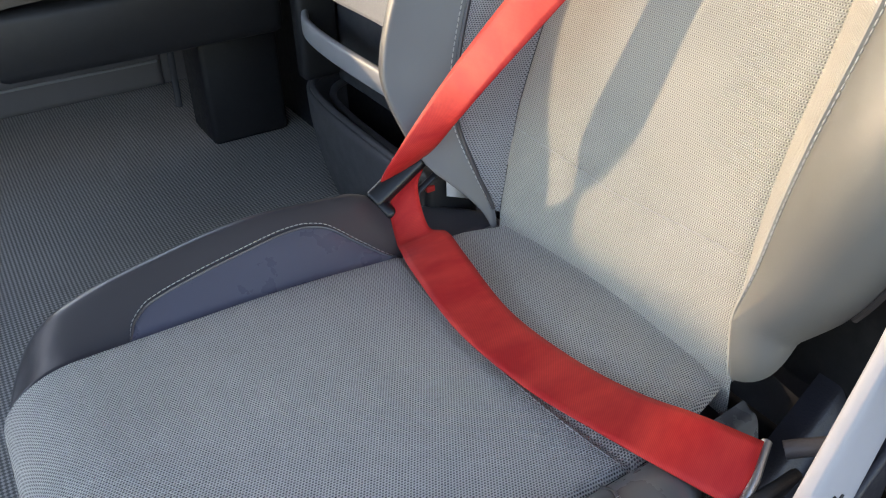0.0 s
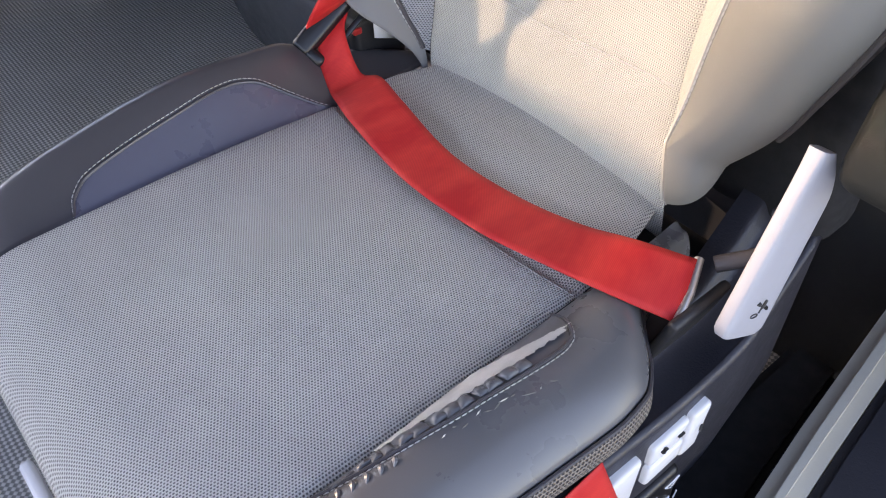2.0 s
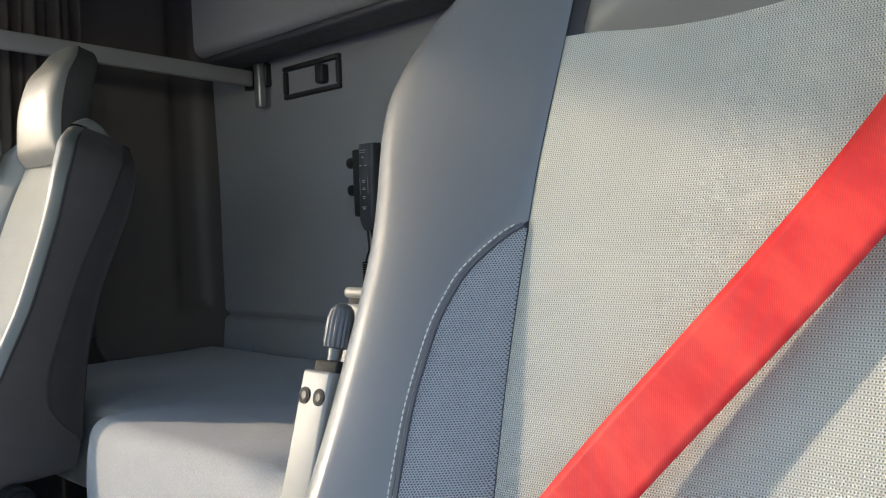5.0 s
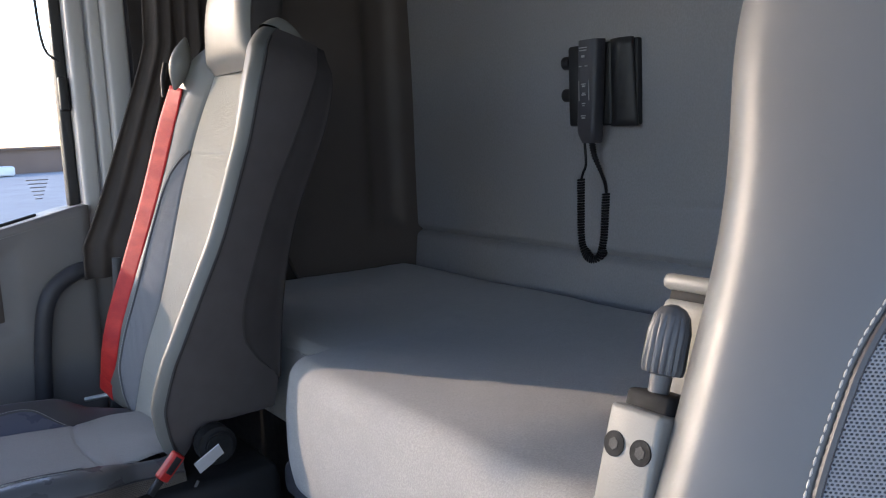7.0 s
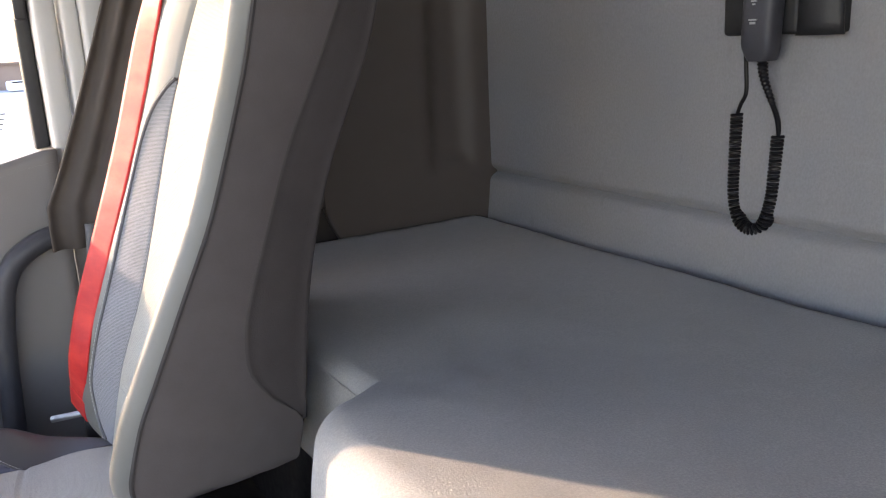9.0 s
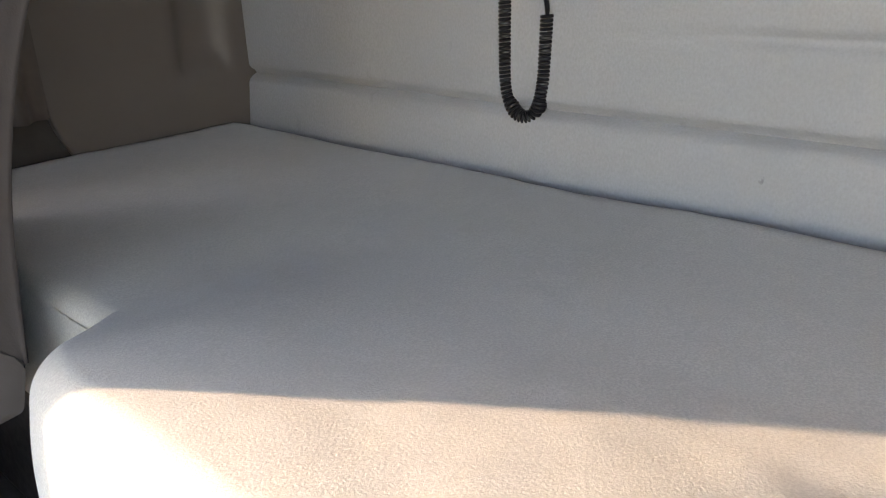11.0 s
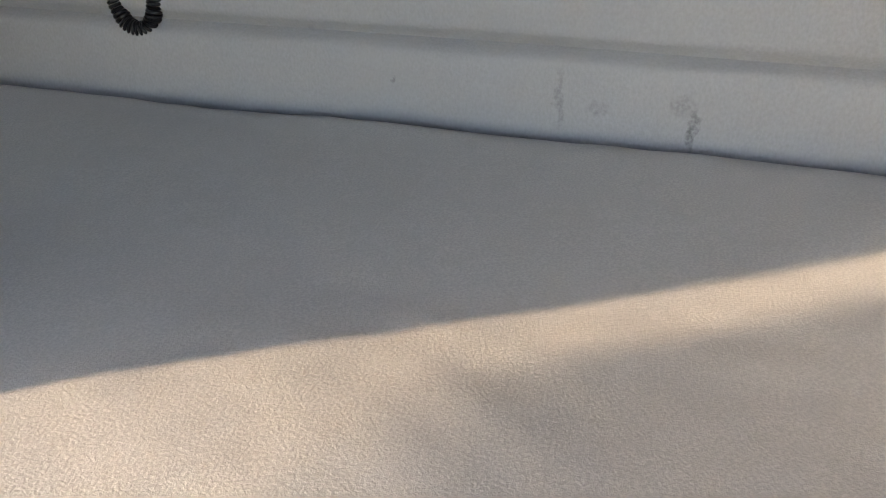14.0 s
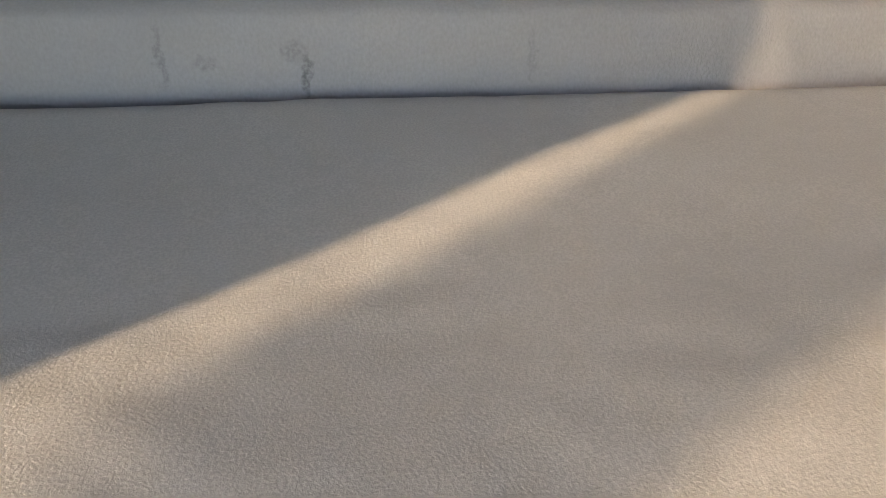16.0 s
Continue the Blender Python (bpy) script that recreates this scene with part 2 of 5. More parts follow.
def finish(name, me, material, parent, label="", smooth=True, angle=50):
    ob = new(name, me)
    me.materials.append(material)
    if smooth:
        me.shade_smooth()
        me.set_sharp_from_angle(angle=radians(angle))
    if parent is not None:
        ob.parent = parent
    if label:
        ob["label"] = label
    return ob


def part(name, bm, material, parent, label="", smooth=True, angle=50):
    """Links a bmesh as one mesh object under a thing or a part."""
    me = bpy.data.meshes.new(name)
    bmesh.ops.recalc_face_normals(bm, faces=bm.faces)
    bm.to_mesh(me)
    bm.free()
    return finish(name, me, material, parent, label, smooth, angle)


def thing(name, label, category, group="", at=(0, 0, 0), kind=""):
    ob = new(name)
    ob.empty_display_size = 0.05
    ob.location = at
    return tagged(ob, label, category, group, kind)


def box(bm, lo, hi, bevel=0.0, segs=2):
    r = bmesh.ops.create_cube(bm, size=1.0)
    for v in r["verts"]:
        v.co = Vector([l + (h - l) * (c + 0.5) for l, h, c in zip(lo, hi, v.co)])
    if bevel > 0:
        edges = {e for v in r["verts"] for e in v.link_edges}
        bmesh.ops.bevel(bm, geom=list(edges), offset=bevel, segments=segs, affect='EDGES', profile=0.5, clamp_overlap=True)
    return bm


def boxed(lo, hi, bevel=0.0, segs=2):
    return box(bmesh.new(), lo, hi, bevel, segs)


def turned(bm, m):
    bmesh.ops.transform(bm, matrix=m, verts=bm.verts)
    return bm


def tube_data(pts, radius, sides=8, closed_ends=True):
    """Verts and faces of a round bar along points; radius a number or one per point."""
    pts = [Vector(p) for p in pts]
    verts, faces, up = [], [], None
    for i, p in enumerate(pts):
        t = (pts[min(i + 1, len(pts) - 1)] - pts[max(i - 1, 0)]).normalized()
        if up is None:
            up = t.orthogonal().normalized()
        side = t.cross(up).normalized()
        up = side.cross(t).normalized()
        r = radius[i] if isinstance(radius, (list, tuple)) else radius
        for k in range(sides):
            a = 2 * math.pi * k / sides
            verts.append(p + (side * math.cos(a) + up * math.sin(a)) * r)
    for i in range(len(pts) - 1):
        for k in range(sides):
            a, b = i * sides + k, i * sides + (k + 1) % sides
            faces.append((a, b, b + sides, a + sides))
    if closed_ends:
        faces.append(tuple(range(sides))[::-1])
        faces.append(tuple(range(len(verts) - sides, len(verts))))
    return verts, faces


def tube(name, pts, radius, material, parent, sides=8, label=""):
    return finish(name, mesh_of(name, *tube_data(pts, radius, sides)), material, parent, label)


def spline(pts, n):
    """n points along a smooth curve through pts (Catmull-Rom)."""
    pts = [Vector(p) for p in pts]
    ext = [2 * pts[0] - pts[1]] + pts + [2 * pts[-1] - pts[-2]]
    out = []
    for k in range(n):
        u = k / (n - 1) * (len(pts) - 1)
        i = min(int(u), len(pts) - 2)
        f = u - i
        a, b, c, d = ext[i:i + 4]
        out.append(0.5 * (2 * b + (c - a) * f + (2 * a - 5 * b + 4 * c - d) * f * f + (3 * b - a - 3 * c + d) * f ** 3))
    return out


def sheet(name, func, nu, nv, material, parent, label="", thick=0.0, uv=None, flip=False):
    """A mesh grid of func(u, v), u and v from 0 to 1, with uv in metres."""
    grid = [[Vector(func(i / nu, j / nv)) for i in range(nu + 1)] for j in range(nv + 1)]
    verts = [p for row in grid for p in row]
    if uv is None:
        run = [[0.0] * (nu + 1) for _ in range(nv + 1)]
        up = [[0.0] * (nu + 1) for _ in range(nv + 1)]
        for j in range(nv + 1):
            for i in range(1, nu + 1):
                run[j][i] = run[j][i - 1] + (grid[j][i] - grid[j][i - 1]).length
            mid = run[j][nu] / 2
            run[j] = [v - mid for v in run[j]]
        mi = nu // 2
        for j in range(1, nv + 1):
            for i in range(nu + 1):
                up[j][i] = up[j - 1][i] + (grid[j][mi] - grid[j - 1][mi]).length
        uvs = [(run[j][i], up[j][i]) for j in range(nv + 1) for i in range(nu + 1)]
    else:
        uvs = [uv(p) for p in verts]
    w = nu + 1
    faces = [(j * w + i, j * w + i + 1, (j + 1) * w + i + 1, (j + 1) * w + i) for j in range(nv) for i in range(nu)]
    if flip:
        faces = [f[::-1] for f in faces]
    ob = finish(name, mesh_of(name, verts, faces, uvs), material, parent, label, angle=70)
    if thick:
        mod = ob.modifiers.new("thickness", 'SOLIDIFY')
        mod.thickness, mod.offset = thick, -1.0
    return ob


def lerp_table(table, x):
    """Value at x of a table of (x, value), joined by smooth curves without overshoot."""
    if x <= table[0][0]:
        return table[0][1]
    if x >= table[-1][0]:
        return table[-1][1]
    k = next(i for i in range(len(table) - 1) if x <= table[i + 1][0])
    steps = [(q - p) / (b - a) for (a, p), (b, q) in zip(table, table[1:])]
    def slope(i):
        if i == 0 or i == len(table) - 1:
            return steps[min(i, len(steps) - 1)]
        l, r = steps[i - 1], steps[i]
        return 0.0 if l * r <= 0 else 2 * l * r / (l + r)
    (a, p), (b, q) = table[k], table[k + 1]
    w = b - a
    f = (x - a) / w
    return p * (1 + 2 * f) * (1 - f) ** 2 + slope(k) * w * f * (1 - f) ** 2 + q * f * f * (3 - 2 * f) + slope(k + 1) * w * f * f * (f - 1)


def ribbon(name, pts, normals, width, material, parent, label="", thick=0.0016, n=60, cup=0.0):
    """A flat strap along points, lying on the given normals."""
    line, norm = spline(pts, n), spline(normals, n)
    def f(u, v):
        k = min(n - 1, int(round(v * (n - 1))))
        t = (line[min(k + 1, n - 1)] - line[max(k - 1, 0)]).normalized()
        side = t.cross(norm[k]).normalized()
        nn = side.cross(t).normalized()
        c = 2 * u - 1
        return line[k] + side * (c * width / 2) + nn * (cup * (1 - c * c))
    return sheet(name, f, 8, n - 1, material, parent, label, thick)


def strap(name, pts, sides, material, parent, thick=0.0016, n=60):
    """A strap along points whose half-width vectors are given, so that it may twist or bunch."""
    line, half = spline(pts, n), spline(sides, n)
    def f(u, v):
        k = min(n - 1, int(round(v * (n - 1))))
        return line[k] + half[k] * (2 * u - 1)
    return sheet(name, f, 8, n - 1, material, parent, "", thick, uv=None)


def stitches(name, pts, parent, length=0.0034, gap=0.0010, radius=0.0005, lift=(0, 0, 0), material=None):
    """A row of small raised thread stitches along points, as one seam."""
    pts = [Vector(p) + Vector(lift) for p in pts]
    verts, faces = [], []
    pos, along, on = 0.0, 0.0, []
    dist = [0.0]
    for a, b in zip(pts, pts[1:]):
        dist.append(dist[-1] + (b - a).length)
    def at(d):
        for i in range(len(dist) - 1):
            if d <= dist[i + 1]:
                f = (d - dist[i]) / max(1e-9, dist[i + 1] - dist[i])
                return pts[i].lerp(pts[i + 1], f)
        return pts[-1]
    while pos + length < dist[-1]:
        v, f = tube_data([at(pos), at(pos + length / 2), at(pos + length)], [radius * 0.5, radius, radius * 0.5], 5)
        faces += [tuple(i + len(verts) for i in q) for q in f]
        verts += v
        pos += length + gap
    return finish(name, mesh_of(name, verts, faces), material or THREAD, parent)

# ---- setting ----
FLOOR, REAR, RIGHT, LEFT, FRONT, ROOF = 0.20, 0.945, 1.83, -0.47, -1.55, 1.95


def structure(name, bm_or_ob, label, material=None, category=""):
    ob = bm_or_ob if isinstance(bm_or_ob, bpy.types.Object) else part(name, bm_or_ob, material, None)
    return tagged(ob, label, category or name.split("_")[0], kind="structure")


structure("floor", boxed((FRONT - 0.1, LEFT - 0.06, FLOOR - 0.05), (REAR + 0.06, RIGHT + 0.3, FLOOR)), "dark ribbed rubber cab floor, dusty and scuffed", RUBBER)
structure("ceiling", boxed((FRONT - 0.1, LEFT - 0.06, ROOF), (REAR + 0.06, RIGHT + 0.3, ROOF + 0.05)), "unseen cab roof, coloured dark to cut bounced light", ROOF_DARK)
structure("wall_front", boxed((FRONT - 0.06, LEFT, FLOOR), (FRONT, RIGHT + 0.2, 0.80)), "grey plastic bulkhead under the windscreen", TRIM)


# Unseen headers, added to hold back skylight from the rear of the cab.
structure("wall_header", boxed((FRONT - 0.06, LEFT, 1.80), (FRONT, RIGHT + 0.2, ROOF)), "unseen dark panel added above the windscreen to cut light", ROOF_DARK)
structure("door_header", boxed((FRONT - 0.06, LEFT - 0.05, 1.72), (0.297, LEFT, ROOF)), "unseen dark panel added above the driver's door to cut light", ROOF_DARK, "header")
# Unseen block at dash height, added to keep low sun off the cushion.
structure("dashboard", boxed((FRONT + 0.004, 1.26, FLOOR), (-0.80, 1.84, 1.13), 0.05, 5), "unseen dark grey block added before the passenger seat to shade the cushion", PLASTIC_BLUE)


def wall_profile(u, v):
    """Rear wall panel: a proud lower strip, a soft groove, then the tall padded panel."""
    y = LEFT + (RIGHT + 0.06 - LEFT) * u
    z = 0.60 + (ROOF - 0.60) * v ** 1.9
    x = REAR - 0.012 * max(0.0, (0.885 - z) / 0.1) + 0.004 * (z > 0.895)
    x += 0.014 * math.exp(-((z - 0.897) / 0.008) ** 2)
    fade = 1 / (1 + math.exp((y - 0.98) / 0.03))
    x += 0.010 * fade * math.exp(-((z - 1.0) / 0.008) ** 2)
    x += 0.0025 * math.sin(7 * y + 3 * z) * math.sin(9 * z)
    return (x, y, z)


structure("wall_rear", sheet("wall_rear", wall_profile, 90, 260, FELT, None, thick=0.03, flip=True), "grey felt-lined rear cab wall with moulded grooves and smudges")


def side_wall(u, v):
    """Trim panel at the bunk's end, with a moulded upright recess and a curved front edge."""
    z = 0.60 + (ROOF - 0.60) * v
    x0 = 0.575 + 0.06 * math.exp(-((z - 0.74) / 0.09) ** 2)
    x = x0 + (REAR + 0.02 - x0) * u
    y = RIGHT + 0.012 * math.sin(3 * x)
    dx = abs(x - 0.86) - 0.040
    dz = 0.93 - z
    d = max(dx, dz)
    y += 0.02 / (1 + math.exp(d / 0.006))
    return (x, y, z)


structure("wall_right", sheet("wall_right", side_wall, 70, 90, TRIM_WARM, None, thick=0.02), "warm grey moulded side trim at the bunk's end")
structure("pillar_trim", boxed((0.266, RIGHT + 0.03, FLOOR), (0.70, RIGHT + 0.08, ROOF)), "dark brown trim behind the passenger door", BROWN_DEEP, "trim")
structure("wall_left", boxed((0.30, LEFT - 0.05, FLOOR), (REAR + 0.05, LEFT, ROOF)), "dark side trim behind the driver's door", PLASTIC_BLUE)


# bunk base under the mattress
structure("bunk_base", boxed((0.37, LEFT + 0.01, FLOOR), (REAR, RIGHT, 0.66)), "black plastic bunk base", PLASTIC, "bunk base")


# mattress
def front_line(y):
    """Front edge of the mattress in plan: a broad bulge with a round shoulder and a sharp inner corner."""
    d = y - 0.735
    if d > 0.415:
        return min(0.345, 0.2856 + 1.5 * (d - 0.415))
    if d > 0.29:
        return 0.345 - 0.105 * (1 - ((d - 0.29) / 0.138) ** 2.6) ** 0.3846
    return 0.240 + 0.024 / (1 + math.exp((d + 0.38) / 0.03))


def crown(y):
    """How much of the bulge's extra height is left at y."""
    return 1 / (1 + math.exp((y - 0.735 - 0.410) / 0.019))


def mattress():
    t = thing("bunk_mattress", "beige-grey suede-covered bunk mattress with rounded edges, lightly stained", "mattress")
    y0, y1 = LEFT + 0.02, RIGHT - 0.005
    ys = sorted([*np.linspace(y0, y1, 130), *(1.025 + 0.1379 * math.sin(a) for a in np.linspace(0.05, math.pi / 2, 30)), *np.linspace(1.1805, 1.205, 14)])
    def f(u, v):
        y = ys[int(round(u * (len(ys) - 1)))]
        xf = front_line(y)
        # v runs from the lower front edge up over the front and back to the wall
        bulge = crown(y)
        bottom, r = 0.655, 0.010 + 0.017 * bulge
        top = 0.805 + 0.022 * bulge
        puff = 0.004 * noise.noise(Vector((1.0, y * 6, v * 9)))
        if v < 0.22:
            k = v / 0.22
            x, z = xf - 0.010 * math.sin(math.pi * k) + puff, bottom + (top - r - bottom) * k
        elif v < 0.4:
            a = (v - 0.22) / 0.18 * math.pi / 2
            x, z = xf + r * (1 - math.cos(a)) + puff * math.cos(a), top - r + r * math.sin(a)
        else:
            k = (v - 0.4) / 0.6
            x = xf + r + (REAR - 0.016 - xf - r) * k
            z = 0.805 + (top - 0.805) * math.exp(-(k / 0.35) ** 2)
            z += 0.005 * noise.noise(Vector((x * 5, y * 4, 0.3))) * min(1.0, k * 6)
            z += 0.0015 * noise.noise(Vector((x * 30, y * 22, 0.9))) * min(1.0, k * 6)
            z -= 0.022 * max(0.0, (k - 0.93) / 0.07) ** 2
            if k > 0.8:
                z += 0.007 * math.sin(9 * y + 0.05) * math.exp(-((y - 1.11) / 0.3) ** 2) * (k - 0.8) * 5
        return (x, y, z)
    sheet("cover", f, len(ys) - 1, 80, SUEDE, t, thick=0.01)
    seam = spline([(0, 1.10, 0.812), (0, 1.06, 0.806), (0, 0.98, 0.797), (0, 0.85, 0.790), (0, 0.70, 0.786), (0, 0.40, 0.784)], 60)
    tube("front_seam", [(front_line(p.y) - 0.010 * math.sin(math.pi * min(1, max(0, (p.z - 0.655) / 0.146))) + 0.001, p.y, p.z) for p in seam], 0.0020, SUEDE, t, 6)
    tube("edge_seam", [(front_line(y) + 0.006, y, 0.7985 + 0.022 * crown(y)) for y in np.linspace(1.19, 1.80, 60)], 0.0018, SUEDE, t, 6)
    return t


mattress()

specks = tagged(part("lint_specks", bmesh.new(), PLASTIC, None), "tiny dark lint specks on the mattress", "lint", kind="stuff")
random.seed(11)
v_, f_ = [], []
spots = [(0.724, 0.98, 0.004), (0.456, 0.531, 0.006), (0.495, 0.337, 0.004), (0.777, 0.333, 0.003)] + [(random.uniform(0.35, 0.9), random.uniform(0.1, 1.6), random.uniform(0.0012, 0.0025)) for _ in range(22)]
for x, y, r in spots:
    a = random.uniform(0, 3.1)
    p = Vector((math.cos(a), math.sin(a), 0)) * r
    zz = 0.8075 + 0.022 * crown(y) * math.exp(-(((x - 0.27) / 0.68) / 0.35) ** 2) + 0.005 * noise.noise(Vector((x * 5, y * 4, 0.3)))
    o = Vector((x, y, zz))
    vv, ff = tube_data([o - p, o + Vector((0.0004, 0.0003, 0.0006)), o + p], [0.0003, 0.0009, 0.0003], 5)
    f_ += [tuple(i + len(v_) for i in q) for q in ff]
    v_ += vv
specks.data = mesh_of("lint_specks", v_, f_)
specks.data.materials.append(SHELL)

# ---- seats ----
RECLINE = radians(16.6)
UP = Vector((math.sin(RECLINE), 0, math.cos(RECLINE)))
OUT = Vector((-math.cos(RECLINE), 0, math.sin(RECLINE)))
BACK_FOOT = Vector((0.045, 0.026, 0.655))
PANEL_W = [(-0.03, 0.150), (0.0, 0.146), (0.04, 0.134), (0.09, 0.125), (0.2, 0.128), (0.4, 0.136), (0.5, 0.135), (0.64, 0.124), (0.8, 0.11)]
WING_W = [(-0.03, 0.192), (0.0, 0.202), (0.04, 0.224), (0.1, 0.254), (0.18, 0.270), (0.3, 0.273), (0.58, 0.270), (0.65, 0.248), (0.70, 0.205), (0.72, 0.175)]
WING_D = [(-0.03, -0.005), (0.0, 0.014), (0.05, 0.046), (0.10, 0.064), (0.18, 0.072), (0.33, 0.063), (0.49, 0.050), (0.63, 0.044), (0.70, 0.032), (0.72, 0.02)]
INSERT_IN = [(0.0, 1.12), (0.03, 1.36), (0.08, 1.49), (0.2, 1.51), (0.32, 1.52), (0.39, 1.47), (0.435, 1.36), (0.462, 1.21), (0.478, 1.09), (0.485, 1.02)]
DRIVER_SHAPE = (PANEL_W, WING_W, WING_D, 0.036, 1.0)
# the passenger backrest has deeper lower bolsters and a wider panel at the shoulders
PASSENGER_SHAPE = (
    [(-0.03, 0.13), (0.08, 0.12), (0.18, 0.125), (0.3, 0.145), (0.44, 0.163), (0.52, 0.155), (0.60, 0.128), (0.64, 0.112), (0.8, 0.10)],
    [(-0.03, 0.225), (0.0, 0.240), (0.04, 0.252), (0.1, 0.262), (0.18, 0.270), (0.3, 0.273), (0.54, 0.270), (0.59, 0.262), (0.63, 0.242), (0.655, 0.208), (0.675, 0.178)],
    [(-0.03, 0.0), (0.0, 0.034), (0.04, 0.062), (0.08, 0.078), (0.13, 0.080), (0.18, 0.075), (0.26, 0.066), (0.36, 0.056), (0.48, 0.054), (0.57, 0.059), (0.63, 0.054), (0.655, 0.042), (0.677, 0.026)],
    0.024, 1.15)
SHAPE = [DRIVER_SHAPE]
REAR_DEPTH = 0.088


def back_point(q, s, lift=0.0):
    """Backrest surface: q 0..1 middle panel, 1..2 rising bolster, 2..3 its rounded crest, 3..4 the side; s along the height."""
    sign, q = (1 if q >= 0 else -1), abs(q)
    panel_w, wing_w, wing_d, TURN_R, head_k = SHAPE[0]
    w, ww, b = lerp_table(panel_w, s), lerp_table(wing_w, s), lerp_table(wing_d, s)
    if SHAPE[0] is PASSENGER_SHAPE and sign > 0:
        b *= 0.55
        ww += 0.016
    if SHAPE[0] is PASSENGER_SHAPE and sign < 0:
        low = 1 / (1 + math.exp((s - 0.47) / 0.035))
        ww += 0.018 / (1 + math.exp((0.30 - s) / 0.05)) + 0.013 / (1 + math.exp((0.52 - s) / 0.03)) - 0.046 * low
        b -= 0.013 * low
    if SHAPE[0] is DRIVER_SHAPE and sign > 0:
        b += 0.018 / (1 + math.exp((s - 0.24) / 0.05)) + 0.018 * math.exp(-((s - 0.08) / 0.08) ** 2)
        draw = 0.034 * min(1.0, max(0.0, (0.10 - s) / 0.12)) ** 1.5
        w -= draw
        ww -= 0.004 + draw - 0.022 * math.exp(-((s - 0.58) / 0.09) ** 2)
    if SHAPE[0] is DRIVER_SHAPE and sign < 0:
        ww -= 0.040 / (1 + math.exp((s - 0.16) / 0.04))
        b *= 1 - 0.45 * math.exp(-((s - 0.07) / 0.075) ** 2)
        w = max(w, 0.132 + 0.024 * max(0.0, (0.2 - s) / 0.2) ** 2)
    crest = max(w + 0.01, ww - TURN_R)
    lumbar = 0.010 * math.exp(-((s - 0.10) / 0.09) ** 2)
    if q <= 1:
        y, d = q * w, -0.008 * (1 - q * q) + lumbar
        d += lift
    elif q <= 2:
        t = q - 1
        rise = 1 - (1 - t) ** 1.8
        if SHAPE[0] is PASSENGER_SHAPE and sign < 0:
            soft = 1 / (1 + math.exp(-(s - 0.42) / 0.04))
            rise = soft * rise + (1 - soft) * t ** 1.4
        if SHAPE[0] is DRIVER_SHAPE and sign > 0:
            low = 1 / (1 + math.exp((s - 0.22) / 0.05))
            rise = low * t ** 1.1 + (1 - low) * (1 - (1 - t) ** 1.6)
        y, d = w + (crest - w) * t, b * rise + lumbar * (1 - t) ** 2 + lift
    elif q <= 3:
        a = (q - 2) * math.pi / 2
        r = TURN_R + lift
        y, d = crest + r * math.sin(a), b - TURN_R + r * math.cos(a)
    else:
        t = q - 3
        y, d = crest + TURN_R + lift - 0.03 * t * t, b - TURN_R - t * (b - TURN_R + REAR_DEPTH + (0.055 / (1 + math.exp((s - 0.22) / 0.06)) if SHAPE[0] is PASSENGER_SHAPE else 0.0))
    p = BACK_FOOT + Vector((0, sign * y, 0)) + UP * s + OUT * d
    if q > 3 and SHAPE[0] is PASSENGER_SHAPE:
        p.z = max(p.z, 0.703 - 0.05 * (1 - min(1.0, (q - 3) * 4)))
    return p


def puffed(func, edge=0.010, drop=0.006):
    """Turns func(u, v, lift) into a sheet whose rim sinks into the seam."""
    def f(u, v):
        k = min(u, 1 - u, v, 1 - v)
        k = min(1.0, k / edge)
        return func(u, v, -drop * (1 - math.sqrt(max(0.0, 1 - (1 - k) ** 2))))
    return f


